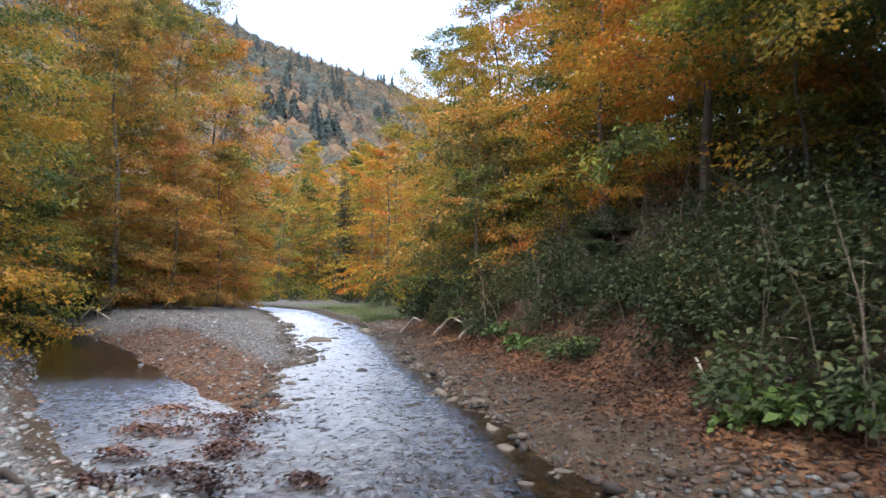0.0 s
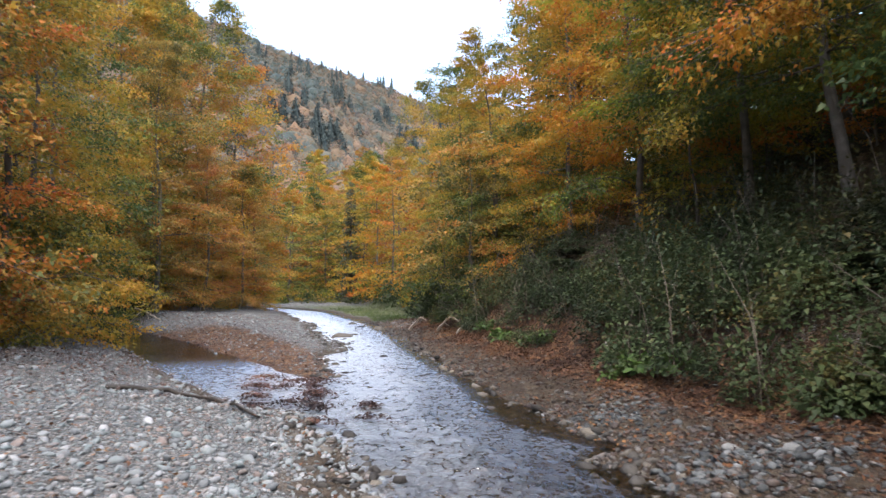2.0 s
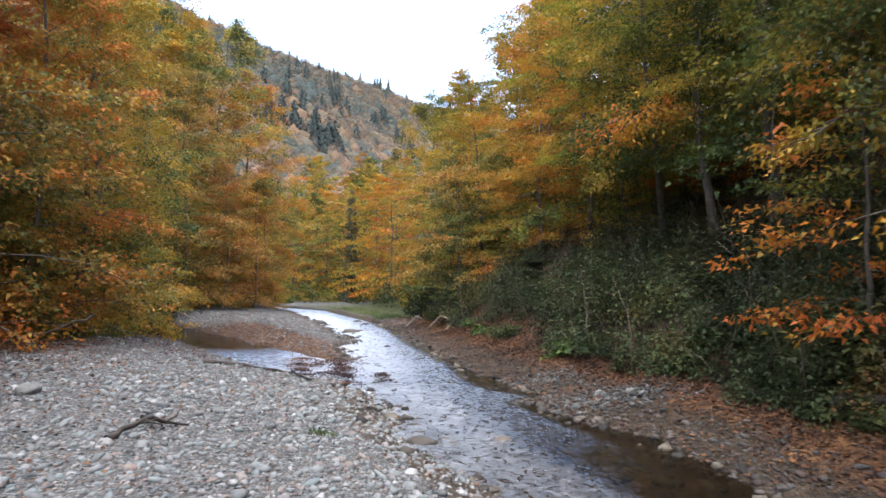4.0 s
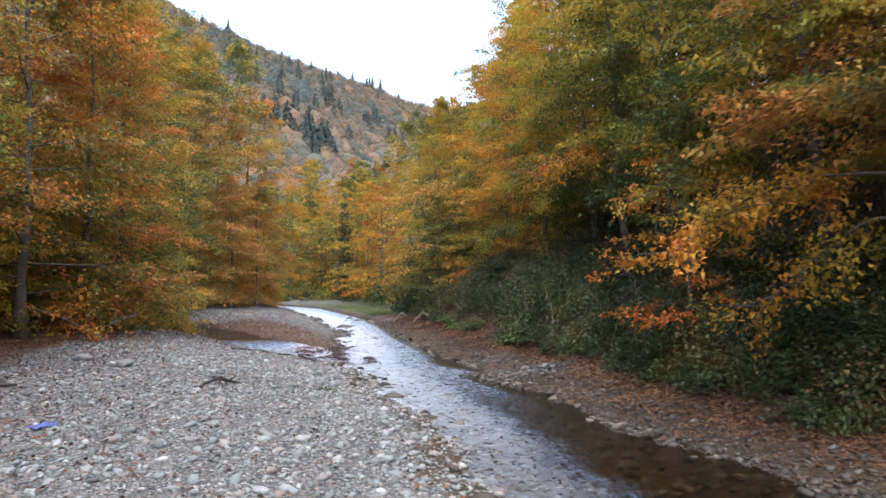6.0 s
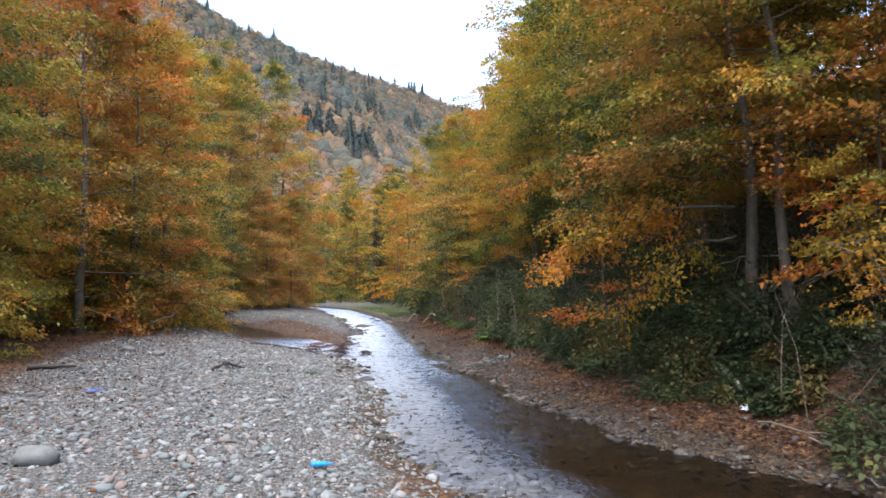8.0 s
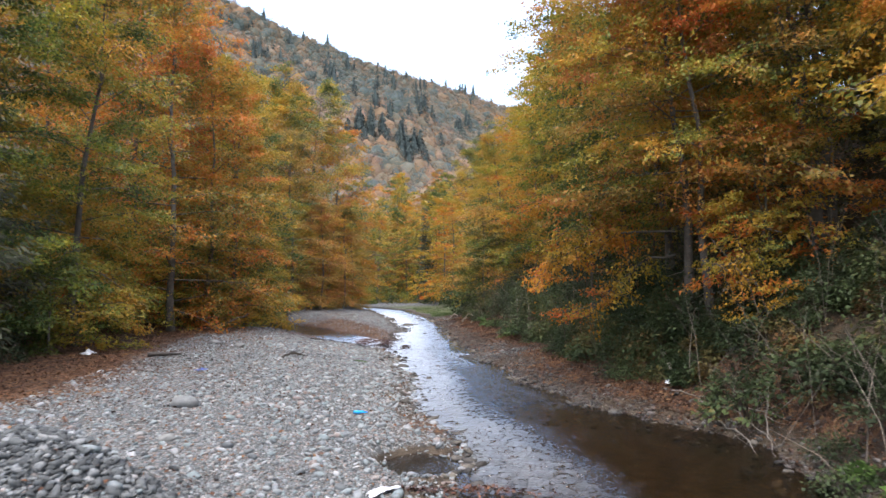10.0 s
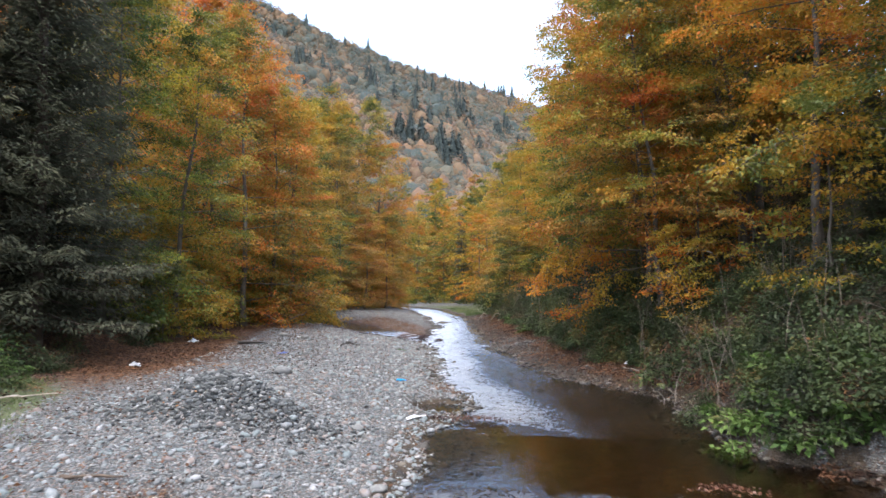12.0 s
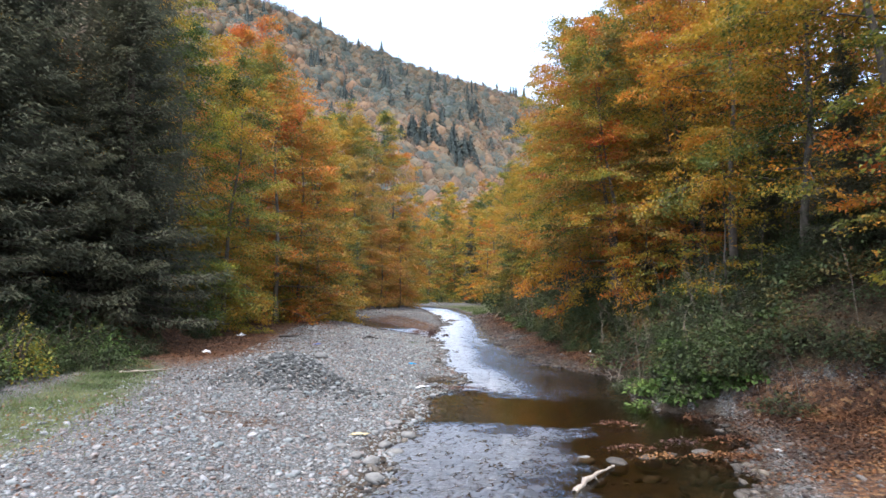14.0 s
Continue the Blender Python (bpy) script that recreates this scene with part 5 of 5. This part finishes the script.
for k, (x, y, wide, deep) in enumerate(((-2.2, 6.0, 0.55, 0.35), (-2.05, 6.95, 0.4, 0.3), (-2.4, 8.35, 0.7, 0.35), (-1.06, 5.72, 0.2, 0.15), (-2.75, 7.6, 0.3, 0.2), (-0.95, 4.85, 0.25, 0.16), (-1.15, 5.8, 0.22, 0.15), (-3.3, 8.9, 0.5, 0.3), (2.2, -12.9, 0.7, 0.16), (3.1, -12.8, 0.7, 0.14), (6.6, -16.9, 0.5, 0.2), (7.6, -18.4, 0.4, 0.3), (6.8, -18.9, 0.5, 0.2))):
    leaf_clump(x, y, wide, deep, 90 + k)
for k, (x, y, wide, deep) in enumerate(((8.5, -15.99, 0.5, 0.25), (8.56, -17.99, 0.7, 0.28), (8.11, -19.26, 0.5, 0.25), (8.38, -15.59, 0.4, 0.2), (8.01, -16.12, 0.15, 0.12), (7.18, -19.47, 0.4, 0.15), (8.44, -19.28, 0.4, 0.25))):
    leaf_clump(x, y, wide, deep, 160 + k, FALLEN, "drift of orange leaves at the edge of the pool")
for k in range(16):
    leaf_clump(-3.3 + 1.8 * ((k * 0.618) % 1), 4.4 + 4.2 * ((k * 0.755) % 1), 0.16 + 0.2 * ((k * 0.37) % 1), 0.12 + 0.1 * ((k * 0.53) % 1), 130 + k)


def rock(x, y, size, label, mat, seed, sink=0.35, flat=0.6, group="stream rocks", name="rock"):
    """A worn boulder with rounded, uneven faces."""
    bm = bmesh.new()
    bmesh.ops.create_icosphere(bm, subdivisions=3, radius=1)
    for v in bm.verts:
        d = v.co.copy()
        v.co *= 1 + 0.22 * noise.noise(d * 1.3 + Vector((seed * 3.1, 0, 0))) + 0.07 * noise.noise(d * 4 + Vector((0, seed, 0)))
        v.co.z *= flat
    for f in bm.faces:
        f.smooth = True
    me = bpy.data.meshes.new(name)
    bm.to_mesh(me)
    bm.free()
    me.materials.append(mat)
    ob = tagged(new(name, me), label, "rock", group)
    base = max(height(x, y), float(water_level(y)) - 0.12)
    ob.matrix_basis = pose(x, y, base + size * flat * (1 - sink) * 0.6, 0, 0, 77 * seed) @ Matrix.Diagonal((size * 1.25, size * 0.9, size, 1))


for k, (x, y, size) in enumerate(((-1.5, 13.4, 0.19), (-1.04, 11.2, 0.13), (-0.4, 9.6, 0.17), (-3.2, 21.2, 0.2), (-3.5, 26.0, 0.22), (-1.2, 7.5, 0.12), (-3.5, 20.2, 0.3), (-1.0, 4.95, 0.14), (-0.1, -0.35, 0.16), (0.9, -0.15, 0.17), (-2.6, 24.0, 0.2), (0.6, 1.2, 0.12), (1.6, -3.2, 0.13), (2.6, -6.2, 0.12), (-4.2, 28.5, 0.25), (5.2, -19.2, 0.08), (5.6, -19.8, 0.09), (6.5, -19.6, 0.2), (7.0, -19.3, 0.18), (7.4, -19.0, 0.16), (7.9, -18.8, 0.2), (6.2, -20.5, 0.15), (5.0, -18.6, 0.1), (4.4, -18.2, 0.09), (4.8, -20.0, 0.1), (0.2, 3.4, 0.1), (-0.6, 6.4, 0.09), (-1.4, 9.0, 0.12), (-2.0, 12.0, 0.12), (-2.2, 16.4, 0.16), (-2.9, 18.0, 0.16), (1.2, -1.8, 0.1), (1.9, -4.6, 0.12), (2.4, -8.0, 0.1), (3.0, -5.0, 0.1))):
    rock(x, y, size, "dark wet rock breaking the surface of the stream", WET_STONE, k + 1)
rock(-1.91, -10.05, 0.17, "dark angular stone lying on the gravel bar", DARK_STONE, 61, 0.25, 0.75, group="")
PALE = rough_material("pale_limestone", [(0.3, (0.075, 0.076, 0.072)), (0.7, (0.155, 0.157, 0.15))], scale=7.0, bump=0.4)
for k, (x, y, size) in enumerate(((-1.1, -12.1, 0.09), (1.32, -14.6, 0.11), (6.02, -19.4, 0.15), (-5.4, 0.4, 0.17), (-6.6, 1.2, 0.16), (2.75, -19.3, 0.11), (2.95, -18.5, 0.12), (3.0, -19.6, 0.13), (3.2, -21.4, 0.14), (2.5, -17.6, 0.09), (2.6, -20.4, 0.1), (2.2, -19.9, 0.08), (2.9, -20.6, 0.12), (2.4, -18.7, 0.07), (3.1, 1.9, 0.09), (2.7, 2.3, 0.08))):
    rock(x, y, size, "pale grey rounded stone on the gravel", PALE, k + 31, 0.2, group="pale stones")


# ---- driftwood and litter ----
def stick(name, label, points, thick, mat, category="driftwood", twigs=0, seed=1, group="", level=False):
    """A bent dead branch through places above the ground (x, y, lift), with side twigs."""
    g = np.random.default_rng(seed)
    p = np.array([(x, y, lift if level else height(x, y) + lift) for x, y, lift in points])
    u = np.linspace(0, 1, len(p))
    s = np.linspace(0, 1, 12)
    path = np.stack([np.interp(s, u, p[:, a]) for a in range(3)], -1)
    long = np.linalg.norm(p[-1] - p[0])
    path[1:-1] += g.normal(0, 0.008 * long, (10, 3))
    body = new(name, quick_mesh(name, *tube(path, thick * (1 - 0.65 * s) * (1 + 0.15 * g.normal(0, 1, 12)), 7), mat, True))
    for k in range(twigs):
        at = path[int(3 + 7 * k / max(twigs, 1))]
        tip = at + unit(path[-1] - path[0] + g.normal(0, 0.55, 3) * long) * long * g.uniform(0.15, 0.35)
        part("twig", quick_mesh("twig", *tube([at, (at + tip) / 2 + g.normal(0, 0.02, 3), tip], [thick * 0.4, thick * 0.28, thick * 0.1], 5), mat, True), body)
    return tagged(body, label, category, group)


SODDEN_WOOD = rough_material("waterlogged_wood", [(0.3, (0.012, 0.01, 0.008)), (0.7, (0.04, 0.032, 0.025))], scale=6.0, bump=0.6, roughness=0.6)
stick("driftwood_branch", "long dark waterlogged branch lying on the gravel bar", [(-4.75, 5.5, 0.03), (-4.15, 5.9, 0.06), (-3.1, 5.25, 0.05), (-2.3, 4.3, 0.03)], 0.045, SODDEN_WOOD, twigs=2, seed=3)
stick("dead_branch", "bleached dead branch reaching over the dark side pool", [(-15.2, 27.0, 0.5), (-14.2, 26.4, 0.25), (-13.2, 25.4, 0.1)], 0.07, DEAD_WOOD, twigs=4, seed=4, group="dead branches")
stick("dead_branch", "bleached dead branch reaching over the dark side pool", [(-14.2, 28.4, 0.5), (-13.0, 27.0, 0.35), (-12.0, 25.8, 0.1)], 0.06, DEAD_WOOD, twigs=4, seed=5, group="dead branches")
stick("dead_branch", "dark broken branch at the foot of a bank tree", [(-8.4, 8.4, 0.7), (-9.2, 7.4, 0.25), (-10.0, 6.6, 0.05)], 0.035, DARK_BARK, twigs=3, seed=6, group="dead branches")
stick("dead_branch", "thin pale branch lying out of the bank shrubs", [(2.85, 8.1, 0.25), (2.75, 7.3, 0.12), (2.6, 6.5, 0.05)], 0.022, DEAD_WOOD, twigs=1, seed=7, group="dead branches")
stick("log", "dark rotting log at the foot of the bank", [(4.75, -0.6, 0.1), (4.95, -1.3, 0.13), (5.2, -2.1, 0.12)], 0.13, SODDEN_WOOD, "log", twigs=2, seed=8)
stick("log", "bleached weathered log half sunk in fallen leaves", [(6.44, -4.6, 0.06), (6.45, -5.4, 0.09), (6.4, -6.3, 0.08)], 0.075, DEAD_WOOD, "log", seed=9)
stick("log", "short dark log on the edge of the gravel bar", [(-6.3, -3.4, 0.07), (-5.95, -3.2, 0.08), (-5.6, -2.9, 0.06)], 0.07, SODDEN_WOOD, "log", seed=10)
stick("dead_branch", "long bare branch hanging in front of the dark bank", [(6.3, -3.4, 0.35), (6.6, -4.0, 0.15), (7.0, -4.8, 0.3), (7.3, -5.4, 0.6)], 0.016, DEAD_WOOD, twigs=2, seed=11, group="dead branches")
GREY_TWIG = rough_material("grey_twigs", [(0.3, (0.07, 0.06, 0.05)), (0.7, (0.17, 0.15, 0.125))], scale=9.0, bump=0.5)
for k, (a, b, c) in enumerate((((6.0, -2.0, 0.95), (6.9, -3.8, 1.75), (7.9, -6.4, 2.3)), ((6.5, -4.2, 1.0), (7.0, -4.9, 1.5), (7.9, -6.3, 2.4)), ((6.9, -2.8, 2.45), (7.4, -4.4, 2.6), (8.2, -6.2, 2.6)), ((7.6, -6.4, 2.8), (8.0, -6.4, 3.35), (8.5, -6.5, 3.2)))):
    stick("dead_branch", "bare pale branch slanting out of the bank", [c, b, a], 0.02, DEAD_WOOD, twigs=3, seed=12 + k, group="dead branches", level=True)
plant(SAPLING, 1, TINTS["gold"], 7.9, -7.6, 2.6, 140, "young golden sapling on the bank above the pool", "sapling", "saplings", name="sapling", unit_height=4.5, lean=-16)
plant(SAPLING, 2, TINTS["gold"], 8.5, -6.5, 3.6, 20, "young golden sapling leaning out over the pool", "sapling", "saplings", name="sapling", unit_height=4.5, lean=-14)
for k, (a, b, c) in enumerate((((6.2, -7.2, 0.1), (6.8, -8.4, 0.15), (7.2, -9.3, 0.3)), ((6.5, -8.0, 0.1), (6.8, -9.2, 0.25), (7.0, -10.2, 0.1)), ((6.9, -9.0, 0.25), (7.2, -9.7, 0.2), (7.6, -9.9, 0.3)), ((6.6, -8.9, 0.05), (6.8, -9.8, 0.1), (6.7, -10.6, 0.08)), ((7.3, -9.2, 0.4), (7.0, -10.0, 0.2), (6.9, -10.7, 0.05)))):
    stick("driftwood_branch", "tangled grey driftwood branch at the edge of the pool", [a, b, c], 0.015, GREY_TWIG, twigs=4, seed=20 + k, group="driftwood tangle")
for k, (a, b, c) in enumerate((((-3.2, -2.1, 0.02), (-3.0, -1.6, 0.14), (-2.7, -1.2, 0.05)), ((-3.1, -1.5, 0.12), (-3.0, -1.4, 0.1), (-3.25, -1.1, 0.02)))):
    stick("root", "dark broken root washed up on the gravel bar", [a, b, c], 0.04, SODDEN_WOOD, twigs=5, seed=30 + k, group="washed up roots")
for k, (a, b, c) in enumerate((((-0.2, 19.2, 0.1), (0.2, 18.6, 0.55), (0.7, 18.2, 0.1)), ((0.4, 17.6, 0.05), (0.8, 17.3, 0.4), (1.1, 17.6, 0.2)), ((-1.2, 20.8, 0.1), (-0.8, 20.3, 0.5), (-0.6, 20.6, 0.3)))):
    stick("root", "curved grey root washed against the bank", [a, b, c], 0.045, DEAD_WOOD, twigs=3, seed=34 + k, group="bank roots")
stick("driftwood_branch", "short dark stick lying on the gravel bar", [(-0.9, -18.8, 0.03), (-0.6, -18.65, 0.05), (-0.3, -18.5, 0.03)], 0.03, DARK_BARK, seed=40)
stick("driftwood_branch", "pale wet branch lying across the stream", [(5.9, -21.3, 0.1), (6.1, -20.8, 0.2), (6.45, -20.0, 0.2)], 0.045, DEAD_WOOD, twigs=2, seed=41)
stick("driftwood_branch", "thin pale stick on the grassy edge of the bar", [(-5.4, -14.9, 0.03), (-5.0, -14.7, 0.05), (-4.5, -14.2, 0.06)], 0.025, DEAD_WOOD, twigs=1, seed=42)


def bottle(x, y, turn):
    """A lying plastic bottle with neck, cap and ribs."""
    s = np.array([0.0, 0.004, 0.02, 0.05, 0.06, 0.07, 0.11, 0.12, 0.13, 0.17, 0.205, 0.215, 0.235])
    r = np.array([0.001, 0.026, 0.032, 0.033, 0.029, 0.033, 0.033, 0.029, 0.033, 0.030, 0.013, 0.012, 0.012])
    top = new("bottle", quick_mesh("bottle", *tube(np.stack([s, 0 * s, 0 * s], -1), r, 14), plain_material("blue_plastic", (0.02, 0.22, 0.42), 0.25), True))
    c = np.array([0.228, 0.23, 0.25, 0.251])
    part("cap", quick_mesh("cap", *tube(np.stack([c, 0 * c, 0 * c], -1), [0.002, 0.015, 0.015, 0.001], 12), plain_material("cap_plastic", (0.03, 0.1, 0.4), 0.35), True), top, "dark blue screw cap")
    top.matrix_basis = pose(x, y, height(x, y) + 0.045, 0, 4, turn)
    tagged(top, "blue plastic bottle lying on the gravel", "bottle")


bottle(0.62, -9.1, 30)


def scrap(name, label, x, y, wide, deep, high, mat, seed):
    """A crumpled piece of sheet: folds up and down, with a thickness of its own."""
    g = np.random.default_rng(seed)
    n = 14
    u, v = np.meshgrid(np.linspace(-1, 1, n), np.linspace(-1, 1, n))
    r = 1 + 0.25 * np.sin(3 * np.arctan2(v, u) + seed)
    z = high * (0.55 + 0.45 * np.sin(4 * u + seed) * np.cos(5 * v + 2 * u)) * np.exp(-0.9 * (u**2 + v**2)) + g.normal(0, 0.08 * high, u.shape)
    top = np.stack([u * wide * r / 2, v * deep * r / 2, z + 0.012], -1).reshape(-1, 3)
    i, j = np.meshgrid(np.arange(n - 1), np.arange(n - 1), indexing="ij")
    k = (i * n + j).ravel()
    f = np.stack([k, k + 1, k + 1 + n, k + n], -1)
    ob = new(name, quick_mesh(name, top, f, mat, True))
    ob.modifiers.new("thickness", "SOLIDIFY").thickness = 0.004
    ob.matrix_basis = pose(x, y, height(x, y) + 0.01, 0, 0, 40 * seed)
    tagged(ob, label, "litter")


scrap("plastic_scrap", "crumpled blue plastic scrap on the gravel", -3.78, -5.55, 0.26, 0.13, 0.06, plain_material("scrap_blue", (0.02, 0.04, 0.16), 0.5), 1)
WHITE = plain_material("scrap_white", (0.4, 0.41, 0.42), 0.6)
scrap("plastic_bag", "crumpled white plastic bag among the leaves", -8.0, -3.3, 0.34, 0.26, 0.14, WHITE, 2)
scrap("plastic_bag", "crumpled white plastic bag at the edge of the gravel", -5.85, -9.9, 0.36, 0.24, 0.12, WHITE, 3)
scrap("plastic_bag", "small white plastic bag caught at the foot of the bank", 6.3, -6.6, 0.2, 0.18, 0.12, WHITE, 4)
scrap("plastic_scrap", "torn white plastic scrap beside the small puddle", 1.96, -13.15, 0.42, 0.16, 0.05, WHITE, 6)
scrap("cardboard_scrap", "pale yellow cardboard scrap on the gravel", 2.2, -19.0, 0.3, 0.12, 0.05, plain_material("scrap_yellow", (0.3, 0.26, 0.15), 0.7), 5)


# ---- single stones of the bar, each on its own ----
def loose_stones():
    g = np.random.default_rng(51)
    meshes = [quick_mesh("stone", *stone_shape(200 + k, 0.5 + 0.06 * (k % 3)), STONE, True) for k in range(6)]
    done = 0
    while done < 290:
        y = g.uniform(-22, 3)
        x = float(line(WATER_LEFT, y)) - g.uniform(0.2, 4.5) if g.random() < 0.92 else float(line(WATER_RIGHT, y)) + g.uniform(0.1, 2.0)
        z, mud, litter, grass, forest = (float(a[0]) for a in valley(np.array([x]), np.array([y])))
        if forest > 0.2 or mud > 0.6:
            continue
        size = g.uniform(0.04, 0.09)
        ob = part("stone", meshes[done % 6], ground)
        ob.matrix_basis = pose(x, y, z + 0.2 * size, g.normal(0, 12), g.normal(0, 12), g.uniform(0, 360)) @ Matrix.Scale(size, 4)
        done += 1


loose_stones()
